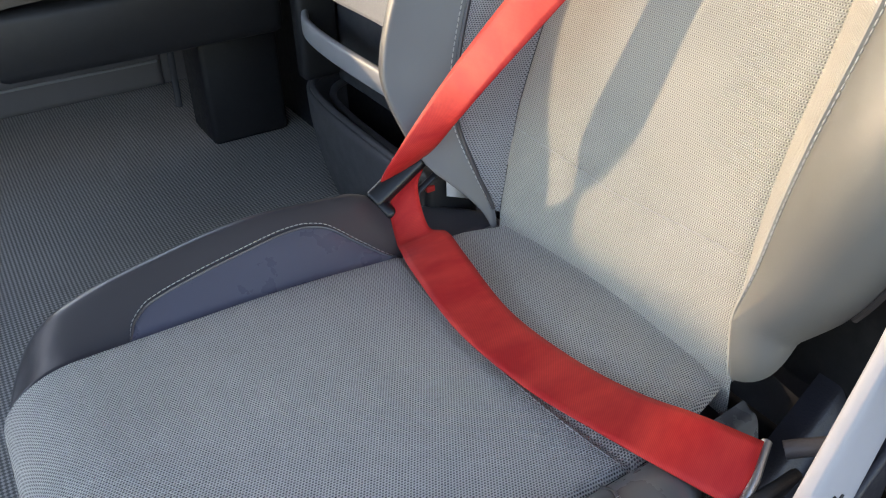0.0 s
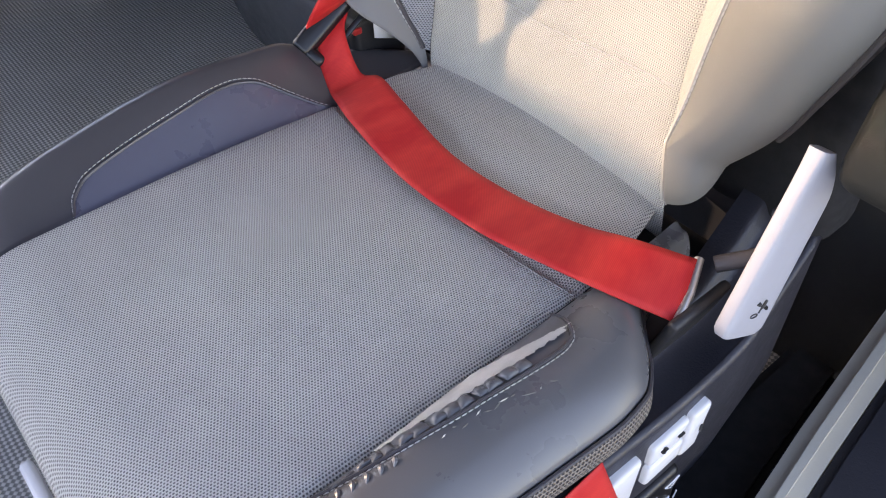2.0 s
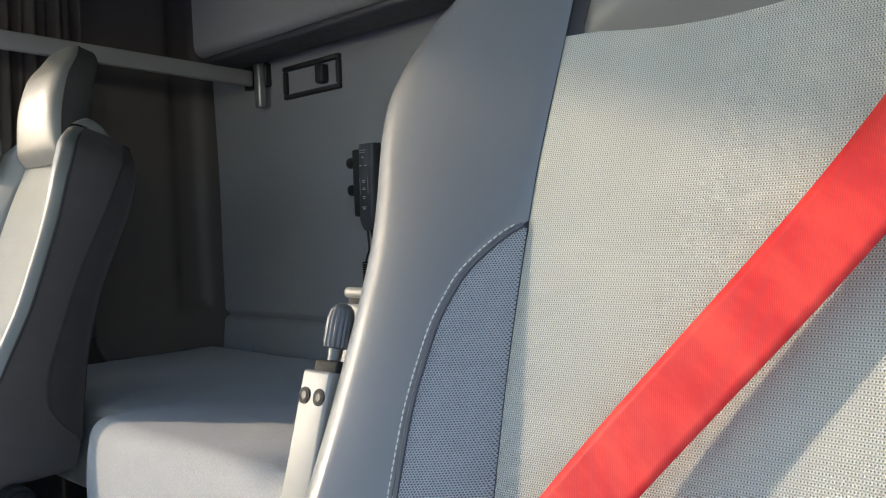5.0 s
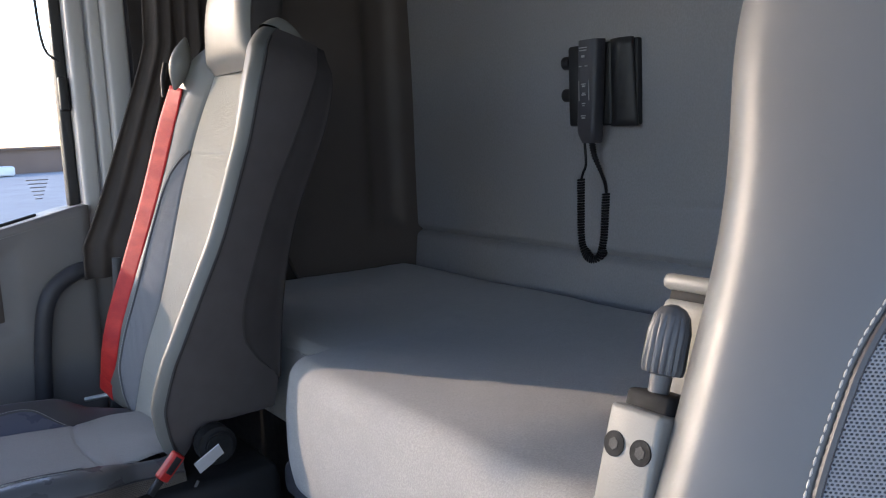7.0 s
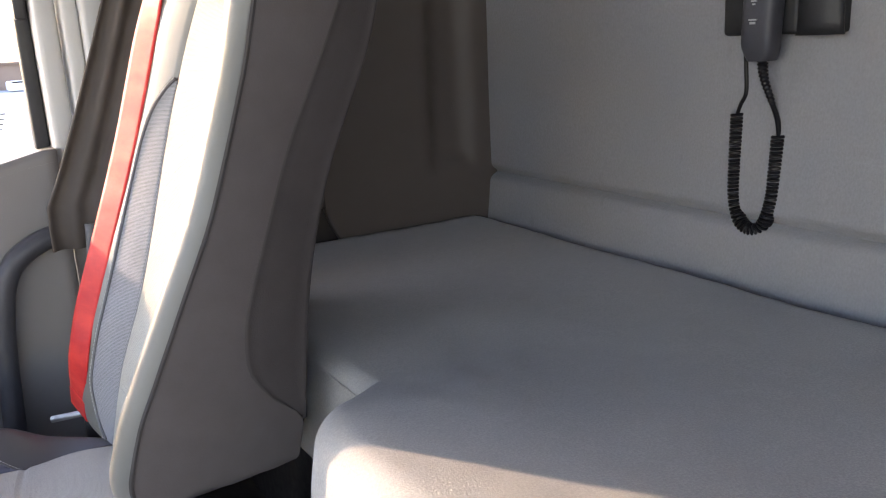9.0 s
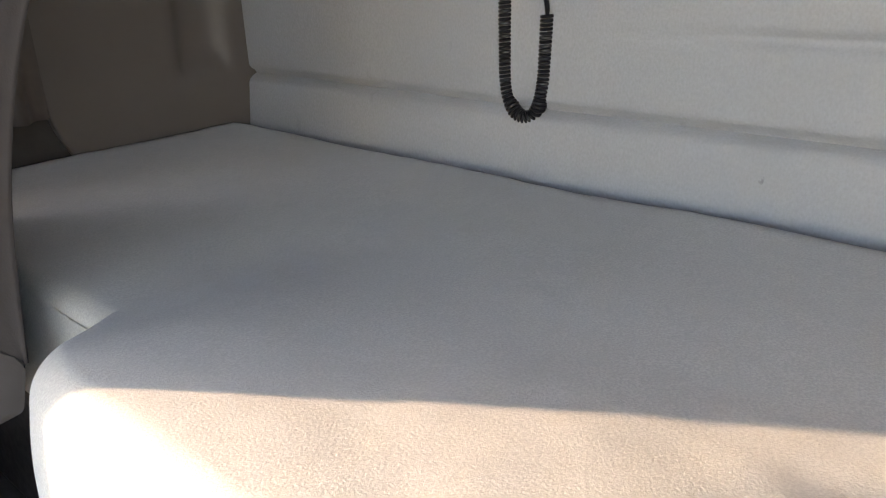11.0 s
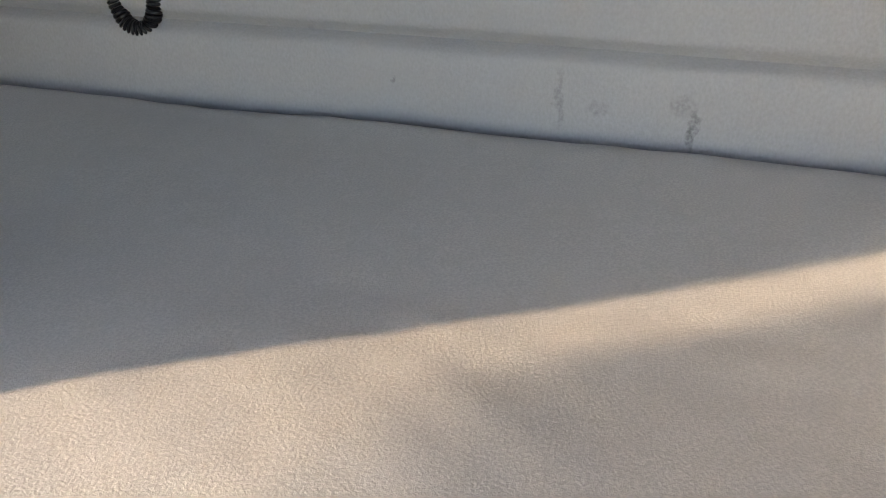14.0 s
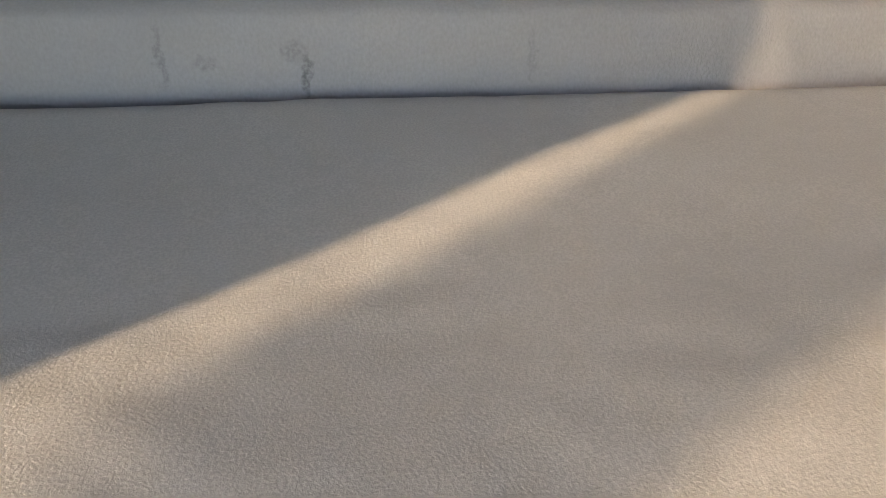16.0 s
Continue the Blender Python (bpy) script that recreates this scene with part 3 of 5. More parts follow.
def backrest(seat, extra=0.0, sink=0.0):
    root = new("backrest")
    root.parent = seat
    peak, hem = (0.72, 3.0) if SHAPE[0] is DRIVER_SHAPE else (0.678, 2.80)
    root.matrix_basis = Matrix.Translation(BACK_FOOT - Vector((0, 0, sink))) @ Matrix.Rotation(radians(extra), 4, 'Y') @ Matrix.Translation(-BACK_FOOT)
    # middle cloth panel, creased along its cross seams
    def middle(u, v, l):
        sv = -0.03 + 0.668 * v
        dip = 0.0009 * min(1.0, 12 * min(u, 1 - u)) * math.exp(-((sv - 0.085 + 0.010 * (1 - abs(2 * u - 1))) / 0.007) ** 2) + 0.0010 * math.exp(-((sv - 0.479) / 0.003) ** 2)
        return back_point(2 * u - 1, sv, l - dip)
    sheet("back_panel", puffed(middle, 0.02, 0.0022), 50, 230, FABRIC_BACK, root, uv=lambda p: (p.y, p.z * 1.04))
    sheet("foam_core", lambda u, v: back_point(2.9 * (2 * u - 1), peak - 0.01 - (peak - 0.03 - (0.095 * min(1.0, max(0.0, 1.9 - 3.8 * min(u, 1 - u))) if SHAPE[0] is DRIVER_SHAPE else 0.0)) * (1 - v), -0.009), 120, 80, LEATHER_DARK, root)
    for sg in (1, -1):
        INSERT = INSERT_IN if SHAPE[0] is PASSENGER_SHAPE else [(a, 1 + (b - 1) * (1.0 if sg > 0 else 0.8)) for a, b in INSERT_IN]
        # Shade is in the insert colour; only the driver's door side is lit.
        ins = sheet("side_insert", puffed(lambda u, v, l: back_point(sg * (1.0 + (lerp_table(INSERT, 0.002 + 0.48 * v) - 1.0) * u + 0.004), 0.002 + 0.48 * v, l), 0.03, 0.0018), 24, 60, INSERT_SHADED if sg > 0 or SHAPE[0] is PASSENGER_SHAPE else INSERT_SUNLIT, root, uv=lambda p: (p.y * 1.2 if sg > 0 else p.y * 1.6, p.z * 1.04), flip=sg > 0)
        low = 0.002 if sg < 0 and SHAPE[0] is DRIVER_SHAPE else (-0.03 if SHAPE[0] is DRIVER_SHAPE else 0.0)
        def bol(u, v, l):
            foot = low + (0.072 * u ** 3.6 if low > 0 else (0.135 * u ** 0.95 if SHAPE[0] is DRIVER_SHAPE else 0.0))
            s = foot + (peak - foot) * v
            q0 = lerp_table(INSERT, s) if 0.0 <= s <= 0.485 else (lerp_table(INSERT, 0.0) if s < 0 else 1.0)
            return back_point(sg * (q0 + 0.004 + (hem - q0) * u), s, l)
        sheet("bolster", puffed(bol, 0.012, 0.002), 44, 110, LEATHER_INNER_SHADE if sg > 0 and SHAPE[0] is DRIVER_SHAPE else LEATHER, root, flip=sg > 0)
        base = (0.080 if sg < 0 else 0.100) if SHAPE[0] is DRIVER_SHAPE else low
        SPLIT = [(-0.03, 1.0), (0.14, 1.0), (0.165, 0.74), (0.20, 0.52), (0.26, 0.44), (0.40, 0.46), (0.58, 0.62), (0.72, 0.90)]
        sheet("side_panel", lambda u, v: back_point(sg * (hem + u * (3.0 - hem + lerp_table(SPLIT, base + (peak - base) * v)) * min(1.0, 8 * v if SHAPE[0] is DRIVER_SHAPE else 1.0)), base + (peak - base) * v), 14, 50, SIDE_CLOTH, root, "brown-grey upholstered seat side", flip=sg > 0)
        def rear_side(u, v):
            s = 0.14 + (peak - 0.14) * v
            a = lerp_table(SPLIT, s)
            p = back_point(sg * (3.0 + a + (1 - a) * u), s)
            return p + Vector((0, -sg * 0.003 * min(1.0, u * 8) * min(1.0, (1 - u) * 8), 0))
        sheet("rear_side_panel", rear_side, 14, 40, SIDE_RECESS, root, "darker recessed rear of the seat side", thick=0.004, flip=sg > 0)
        line = [back_point(sg * (lerp_table(INSERT, s) + 0.030), s, 0.0006) for s in np.linspace(0.004, 0.484, 120)]
        stitches("seam_stitching", line, root, length=0.0040, gap=0.0012, radius=0.0007)
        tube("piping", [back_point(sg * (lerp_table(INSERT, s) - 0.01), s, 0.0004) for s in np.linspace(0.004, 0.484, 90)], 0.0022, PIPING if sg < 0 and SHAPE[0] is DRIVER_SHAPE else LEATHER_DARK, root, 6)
        tube("edge_piping", [back_point(sg * (hem + 0.02), s, 0.0008) for s in np.linspace(base, peak - 0.02, 70)], 0.0026, SHELL, root, 6)
        def wing_top(u, v):
            q = 1.0 + 2.0 * u
            p = back_point(sg * q, peak)
            return p - OUT * (0.06 * v) * (1 - 0.3 * v) + UP * (0.022 * math.sin(math.pi * min(1.0, v + 0.05)) * math.sin(math.pi * u) ** 0.5)
        sheet("bolster_top", wing_top, 20, 10, LEATHER, root, flip=sg < 0)
    stitches("cross_stitching", [back_point(q, 0.085 - 0.010 * (1 - abs(q)), 0.0006) for q in np.linspace(-0.96, 0.96, 60)], root, radius=0.0008)
    # rear shell
    def rear(u, v):
        s = -0.03 + (peak + 0.03) * v
        a, b = back_point(-4, s), back_point(4, s)
        return a.lerp(b, u) + Vector((0.02 * math.sin(math.pi * u), 0, 0))
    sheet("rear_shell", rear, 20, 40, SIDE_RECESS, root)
    # head part, one with the back
    def head(u, v):
        s = 0.625 + (0.265 if SHAPE[0] is DRIVER_SHAPE else 0.235) * v
        w = 0.112 - 0.016 * v + 0.012 * math.exp(-(v / 0.12) ** 2)
        top = max(0.0, (v - 0.72) / 0.28)
        a = u * 2 * math.pi
        c, sn = math.cos(a), math.sin(a)
        k = math.sqrt(max(0.0, 1 - (0.85 * top) ** 2))
        y = SHAPE[0][4] * w * (0.35 + 0.65 * k) * math.copysign(abs(sn) ** 0.5, sn)
        front = 0.020 * math.sin(math.pi * min(1.0, v * 1.1 + 0.02)) - 0.012 * math.exp(-(v / 0.06) ** 2)
        d = -0.036 + (0.036 * (0.4 + 0.6 * k)) * math.copysign(abs(c) ** 0.5, c) + front * (0.5 + 0.5 * c) - 0.012 * top + (0.0 if SHAPE[0] is DRIVER_SHAPE else 0.010 + 0.034 * v)
        return BACK_FOOT + Vector((0, y + (0.0 if SHAPE[0] is DRIVER_SHAPE else 0.026), 0)) + UP * s + OUT * d
    sheet("headrest", lambda u, v: head(-0.20 + 0.40 * u, v), 30, 34, LEATHER, root)
    sheet("headrest_shell", lambda u, v: head(0.20 + 0.60 * u, v), 34, 34, SHELL, root, "dark rear of the headrest")
    tube("headrest_piping", [head(0.20, v) for v in np.linspace(0, 1, 30)] , 0.002, SHELL, root, 6)
    tube("headrest_piping", [head(-0.20, v) for v in np.linspace(0, 1, 30)], 0.002, SHELL, root, 6)
    cap = [head(i / 48, 1.0) for i in range(48)]
    mid = sum(cap, Vector()) / 48 + UP * 0.008
    sheet("headrest_top", lambda u, v: head(u, 1.0).lerp(mid, v), 48, 6, LEATHER, root)
    return root


FAB_W, EDGE_W, CUSH_Z = 0.156, 0.222, 0.652


def cushion_z(x, y):
    """Upper surface of the seat cushion."""
    z = CUSH_Z - 0.010 * math.exp(-((x + 0.03) / 0.10) ** 2) + 0.004 * math.cos(y / FAB_W * 1.4)
    f = max(0.0, (-0.335 - x) / 0.065)
    z -= 0.05 * (1 - math.sqrt(max(0.0, 1 - min(1.0, f) ** 2)))
    return z


CREST = {1: [(-0.40, -0.03), (-0.36, 0.000), (-0.28, 0.026), (-0.15, 0.043), (-0.08, 0.042), (-0.02, 0.016), (0.05, 0.0)],
         -1: [(-0.40, -0.026), (-0.36, 0.002), (-0.28, 0.016), (-0.15, 0.024), (-0.08, 0.022), (-0.02, 0.008), (0.05, -0.004)]}
OUTER_EDGE = [(-0.40, 0.188), (-0.35, 0.212), (-0.27, 0.224), (-0.18, 0.233), (-0.125, 0.235), (-0.09, 0.230), (-0.067, 0.215), (-0.045, 0.192), (-0.02, 0.172), (0.05, 0.160)]
FAB_OUTER = [(-0.40, 0.156), (-0.266, 0.156), (-0.151, 0.1505), (-0.071, 0.145), (0.08, 0.140)]
SEW_OUTER = [(-0.297, 0.02), (-0.27, 0.30), (-0.23, 0.55), (-0.19, 0.73), (-0.121, 0.87), (-0.108, 0.82), (-0.097, 0.55), (-0.088, 0.02)]
SEW = [(-0.297, 0.02), (-0.29, 0.30), (-0.272, 0.50), (-0.24, 0.58), (-0.19, 0.65), (-0.135, 0.73), (-0.116, 0.68), (-0.09, 0.40), (-0.062, 0.02)]


def bolster_point(x, t, lift=0.0, side=1):
    """Cushion bolster: t 0 at the cloth's seam, 1 at the crest, 2 down the rounded side."""
    h = lerp_table(CREST[side], x)
    z0 = cushion_z(x, FAB_W) - 0.004
    pull = 0.03 * max(0.0, (-0.33 - x) / 0.07) ** 2 + 0.045 * max(0.0, (x + 0.05) / 0.10) ** 2
    if side < 0:
        edge, k = lerp_table(OUTER_EDGE, x), t / 2
        f = min(1.0, k / 0.42)
        cloth = lerp_table(FAB_OUTER, x)
        return Vector((x, cloth + (edge - cloth) * k + lift * 0.5 * k, z0 + h * f * (2 - f) - 0.024 * max(0.0, (k - 0.45) / 0.55) ** 2.6 + lift))
    edge = EDGE_W + 0.012
    if t <= 1:
        k = t * t * (3 - 2 * t) * 0.5 + t * 0.5
        return Vector((x, FAB_W + (edge - 0.022 - FAB_W - pull) * t, z0 + h * k + lift))
    a = (t - 1) * math.pi / 2
    return Vector((x, edge - 0.022 - pull + (0.022 + lift) * math.sin(a), z0 + h - 0.024 + (0.024 + lift) * math.cos(a)))


def cushion(seat):
    root = new("cushion")
    root.parent = seat
    seam_x = lambda y: -0.058 - 0.016 * (1 - (y / FAB_W) ** 2)
    def main(u, v, l):
        x = -0.40 + 0.475 * v
        y = (2 * u - 1) * (FAB_W if u > 0.5 else lerp_table(FAB_OUTER, x)) * (1 - 0.18 * max(0.0, (x + 0.03) / 0.10) ** 1.5)
        dip = 0.0028 * math.exp(-((x - seam_x(y)) / 0.0035) ** 2) - 0.005 * math.exp(-((x - 0.0) / 0.035) ** 2)
        return Vector((x, y, cushion_z(x, y) + l - dip))
    sheet("seat_panel", puffed(main, 0.018, 0.004), 60, 200, FABRIC, root, uv=lambda p: (p.x, p.y))
    stitches("cross_stitching", [(seam_x(y) - 0.006, y, cushion_z(-0.07, y) + 0.0005) for y in np.linspace(-0.145, 0.145, 60)], root)
    def front(u, v):
        y = (2 * u - 1) * FAB_W
        return Vector((-0.40 + 0.03 * v, y, cushion_z(-0.40, y) - 0.09 * v))
    sheet("front_panel", front, 30, 8, FABRIC, root, uv=lambda p: (p.z, p.y), flip=True)
    for sg in (1, -1):
        fl = lambda p: Vector((p.x, sg * p.y, p.z))
        sheet("bolster", puffed(lambda u, v, l: fl(bolster_point(-0.40 + 0.45 * u, 2 * v, l, sg)), 0.012, 0.004), 110, 40, LEATHER_DARK if sg > 0 else LEATHER_WORN, root, flip=sg < 0)
        def band(u, v):
            p = bolster_point(-0.40 + 0.45 * u, 2.0, 0, sg)
            return fl(Vector((p.x, p.y + 0.004 * math.sin(math.pi * v), p.z - 0.027 * v)))
        sheet("mesh_band", band, 120, 8, MESH, root, "brown-grey open-mesh side band", flip=sg < 0)
        tube("band_piping", [fl(bolster_point(-0.40 + 0.45 * u, 2.0, 0.0006, sg)) for u in np.linspace(0, 1, 90)], 0.0016, LEATHER_DARK, root, 6)
        sew, end = (SEW, -0.062) if sg > 0 else (SEW_OUTER, -0.0885)
        xs = np.linspace(-0.297, end, 110)
        line = [fl(bolster_point(x, lerp_table(sew, x), 0.0006, sg)) for x in xs]
        stitches("seam_stitching", line, root)
        tube("seam_welt", [fl(bolster_point(x, max(0.02, lerp_table(sew, x) - 0.055), 0.0012, sg)) for x in xs], 0.0013, LEATHER_DARK, root, 6)
        def inset(u, v):
            x = -0.2965 + (end + 0.2965) * u
            return fl(bolster_point(x, max(0.02, (lerp_table(sew, x) - 0.03)) * v, 0.0018 * math.sin(math.pi * v), sg))
        sheet("bolster_inset", inset, 60, 14, LEATHER_SKY_TINT if sg > 0 else LEATHER_WORN, root, flip=sg < 0)
    return root


def pedestal(seat, half=0.16, aside=0.0, at=-0.11):
    bm = bmesh.new()
    box(bm, (-0.36, -0.205, 0.47), (0.10 if half > 0.15 else 0.195, 0.205, 0.60), 0.02)
    part("seat_pan", bm, PLASTIC, seat)
    bm = bmesh.new()
    box(bm, (at - 1.06 * half, aside - half, FLOOR - seat.location.z), (at + 1.06 * half, aside + half, 0.469), 0.015)
    part("pedestal", bm, PLASTIC, seat, "dark boxed seat pedestal")


driver = thing("driver_chair", "grey cloth and leather driver seat with worn bolster", "seat", "cab seats", (0, 0.004, 0))
backrest(driver)
cushion(driver)
pedestal(driver)
# Block added in black so the gap behind the bolster stays dark.
part("recliner_cover", boxed((0.110, -0.222, 0.62), (0.170, -0.110, 0.785), 0.018, 4), BLACK, driver, "black recliner cover added to darken the gap behind the bolster")
passenger = thing("passenger_chair", "grey cloth and leather passenger seat with dark sides", "seat", "cab seats", (0.075, 1.3935, 0.035))
passenger.scale = (1, 0.83, 1)
SHAPE[0] = PASSENGER_SHAPE
backrest(passenger, 1.4, 0.015)
cushion(passenger)
pedestal(passenger, 0.09, 0.12, 0.15)


# ---- seat belts ----
def belt(name, label, runs):
    t = thing(name, label, "seat belt")
    for part_name, pts, normals, cup in runs:
        ribbon(part_name, pts, normals, 0.047, BELT, t, cup=cup)
    return t


driver_belt = thing("driver_seat_belt", "fastened bright red seat belt across the driver seat", "seat belt")
LOOP_AT = Vector((-0.0215, 0.205, 0.6835))
strap("lap_strap", [LOOP_AT + Vector((-0.001, 0.001, -0.001)), LOOP_AT + Vector((-0.011, -0.010, -0.012)), (-0.041, 0.166, 0.653), (-0.043, 0.142, 0.658), (-0.054, 0.098, 0.662), (-0.064, 0.02, 0.658), (-0.059, -0.053, 0.657), (-0.048, -0.111, 0.660), (-0.036, -0.156, 0.664), (-0.014, -0.193, 0.655)],
      [Vector(d).normalized() * k for d, k in zip(((0.80, -0.10, 0.57), (0.74, -0.20, 0.62), (0.66, -0.30, 0.36), (0.80, -0.24, 0.24), (0.98, -0.20, 0.14), (1, -0.02, 0), (1, 0.12, 0), (0.97, 0.22, 0.02), (0.90, 0.36, 0.22), (0.82, 0.38, 0.43)), (0.0205, 0.0175, 0.0165, 0.0225) + (0.0235,) * 6)], BELT, driver_belt)
strap("shoulder_strap", [LOOP_AT + Vector((-0.003, 0.010, 0.004)), (-0.022, 0.191, 0.720), (0.017, 0.147, 0.807), (0.0955, 0.0755, 0.938), (0.156, -0.074, 1.1225), (0.183, -0.203, 1.292), (0.25, -0.33, 1.42), (0.40, -0.478, 1.56)],
      [Vector(d).normalized() * w for d, w in (((0.78, -0.25, 0.57), 0.0250), ((0.68, -0.55, 0.38), 0.0240), ((-0.15, -0.88, -0.30), 0.0232), ((-0.13, -0.81, -0.56), 0.0235), ((-0.14, -0.77, -0.60), 0.0235), ((-0.22, -0.72, -0.62), 0.0235), ((-0.30, -0.68, -0.62), 0.0235), ((-0.40, -0.62, -0.62), 0.0235))], BELT, driver_belt, n=90)
bpy.context.view_layer.update()
over = passenger.matrix_world @ Matrix.Translation(BACK_FOOT - Vector((0, 0, 0.015))) @ Matrix.Rotation(radians(1.4), 4, 'Y') @ Matrix.Translation(-BACK_FOOT)
outer = [over @ back_point(q, sv, 0.005) for q, sv in ((1.82, 0.60), (1.81, 0.52), (1.83, 0.39), (1.85, 0.26), (1.84, 0.15), (1.79, 0.08))]
hanging = belt("passenger_seat_belt", "unfastened bright red belt hanging down the passenger seat", [
    ("strap", outer + [Vector((0.096, 1.625, 0.690))], [(-1, -0.25, 0.3)] + [(-1, -0.45, 0.3)] * 4 + [(-1, -0.4, 0.2), (-1, -0.3, 0.1)], 0.0),
])
ribbon("sewn_end", [Vector((0.0952, 1.6245, 0.692)), outer[-1].lerp(Vector((0.096, 1.625, 0.690)), 0.6) + Vector((-0.002, -0.001, 0))], [(-1, -0.3, 0.1)] * 2, 0.0475, BELT, hanging, thick=0.003)

# ---- driver seat fittings ----


def back_frame(y, s, d):
    """Place beside the driver's backrest: y across from its middle, s up its height, d forward."""
    return Vector((0, 0.004, 0)) + BACK_FOOT + Vector((0, y, 0)) + UP * s + OUT * d


def back_matrix(y, s, d):
    m = Matrix.Identity(4)
    m.col[0].xyz, m.col[1].xyz, m.col[2].xyz = -OUT, Vector((0, 1, 0)), UP
    m.translation = back_frame(y, s, d)
    return m


def disc(bm, centre, axis, radius, depth, sides=24):
    r = bmesh.ops.create_cone(bm, cap_ends=True, segments=sides, radius1=radius, radius2=radius, depth=depth)
    q = Vector(axis).to_track_quat('Z', 'Y').to_matrix().to_4x4()
    bmesh.ops.transform(bm, matrix=Matrix.Translation(centre) @ q, verts=r["verts"])
    return bm


def armrest_mount(sg):
    """Folded armrest's painted hinge bar with socket screws and a ribbed height knob."""
    t = thing("armrest_bracket", "painted armrest hinge bar with two socket screws and ribbed knob, door-side one coloured as shaded", "armrest bracket", "armrest brackets")
    yc = 0.277 if sg > 0 else -0.292
    wide = 0.0175 if sg > 0 else 0.030
    low = 0.200 if sg > 0 else 0.052
    # The door-side twin carries its shade in the paint colour.
    paint = BRACKET if sg > 0 else ARM_SHADED
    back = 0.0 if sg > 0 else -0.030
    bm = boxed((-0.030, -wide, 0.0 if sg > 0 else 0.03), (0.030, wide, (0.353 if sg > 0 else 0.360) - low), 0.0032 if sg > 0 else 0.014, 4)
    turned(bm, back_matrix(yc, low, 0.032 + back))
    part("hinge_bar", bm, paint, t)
    bm = boxed((-0.022, -0.0150, 0.258), (0.0303, 0.0150, 0.2745), 0.003)
    turned(bm, back_matrix(yc, 0.088, 0.032 + back))
    part("socket_block", bm, BLACK, t)
    for k in ((-0.009, 0.009) if sg > 0 else (0.0, 0.018)):
        bm = bmesh.new()
        disc(bm, back_frame(yc + k, 0.332, 0.0622 + back), OUT, 0.0068, 0.0012)
        screw = part("socket_screw", bm, BLACK, t)
        bm = bmesh.new()
        disc(bm, back_frame(yc + k, 0.332, 0.0626 + back), OUT, 0.0034, 0.0010, 6)
        part("screw_head", bm, PLASTIC, screw)
    # ribbed knob
    sides = 48
    prof = [(0.0, 0.0055), (0.010, 0.006), (0.011, 0.0108), (0.014, 0.0116), (0.034, 0.0114), (0.042, 0.0096), (0.046, 0.0066), (0.048, 0.002)]
    verts, faces = [], []
    m = back_matrix(yc, 0.362, 0.046 + back)
    for z, r in prof:
        for k in range(sides):
            a = 2 * math.pi * k / sides
            rr = r * (1 - (0.13 if (k % 3 == 0 and 0.0105 < z < 0.040) else 0))
            verts.append(m @ Vector((rr * math.cos(a), rr * math.sin(a), z)))
    for i in range(len(prof) - 1):
        for k in range(sides):
            a, b = i * sides + k, i * sides + (k + 1) % sides
            faces.append((a, b, b + sides, a + sides))
    faces.append(tuple(range(len(verts) - sides, len(verts))))
    finish("ribbed_knob", mesh_of("ribbed_knob", verts, faces), KNOB, t, angle=40)
    bm = boxed((-0.024, -0.022, 0.0), (0.026, 0.026, 0.059), 0.005, 3)
    turned(bm, back_matrix(yc, 0.355, 0.002 + back))
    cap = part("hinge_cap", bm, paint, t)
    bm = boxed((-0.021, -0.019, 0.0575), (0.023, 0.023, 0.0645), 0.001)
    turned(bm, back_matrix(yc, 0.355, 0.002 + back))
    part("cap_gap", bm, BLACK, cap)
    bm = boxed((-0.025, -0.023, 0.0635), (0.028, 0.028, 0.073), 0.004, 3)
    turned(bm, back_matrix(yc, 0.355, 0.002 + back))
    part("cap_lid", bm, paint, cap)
    bm = bmesh.new()
    disc(bm, back_frame(yc + sg * wide, low + 0.082, 0.03 + back), (0, sg, 0), 0.019, 0.012)
    pv = part("pivot_disc", bm, PLASTIC, t)
    bm = bmesh.new()
    disc(bm, back_frame(yc + sg * (wide + 0.007), low + 0.082, 0.03 + back), (0, sg, 0), 0.010, 0.006)
    part("pivot_bolt", bm, STEEL, pv)
    if sg < 0:
        bm = boxed((-0.0306, -0.0306, 0.118), (0.0306, 0.0306, 0.127), 0.0006)
        turned(bm, back_matrix(yc, low, 0.032 + back))
        part("light_band", bm, SCREW, t)
    return t


KNOB = mottled("grey_knob_plastic", (0.10, 0.10, 0.105), 0.4, 30, 0.1, 600, 0.15)
armrest_mount(1)
armrest_mount(-1)


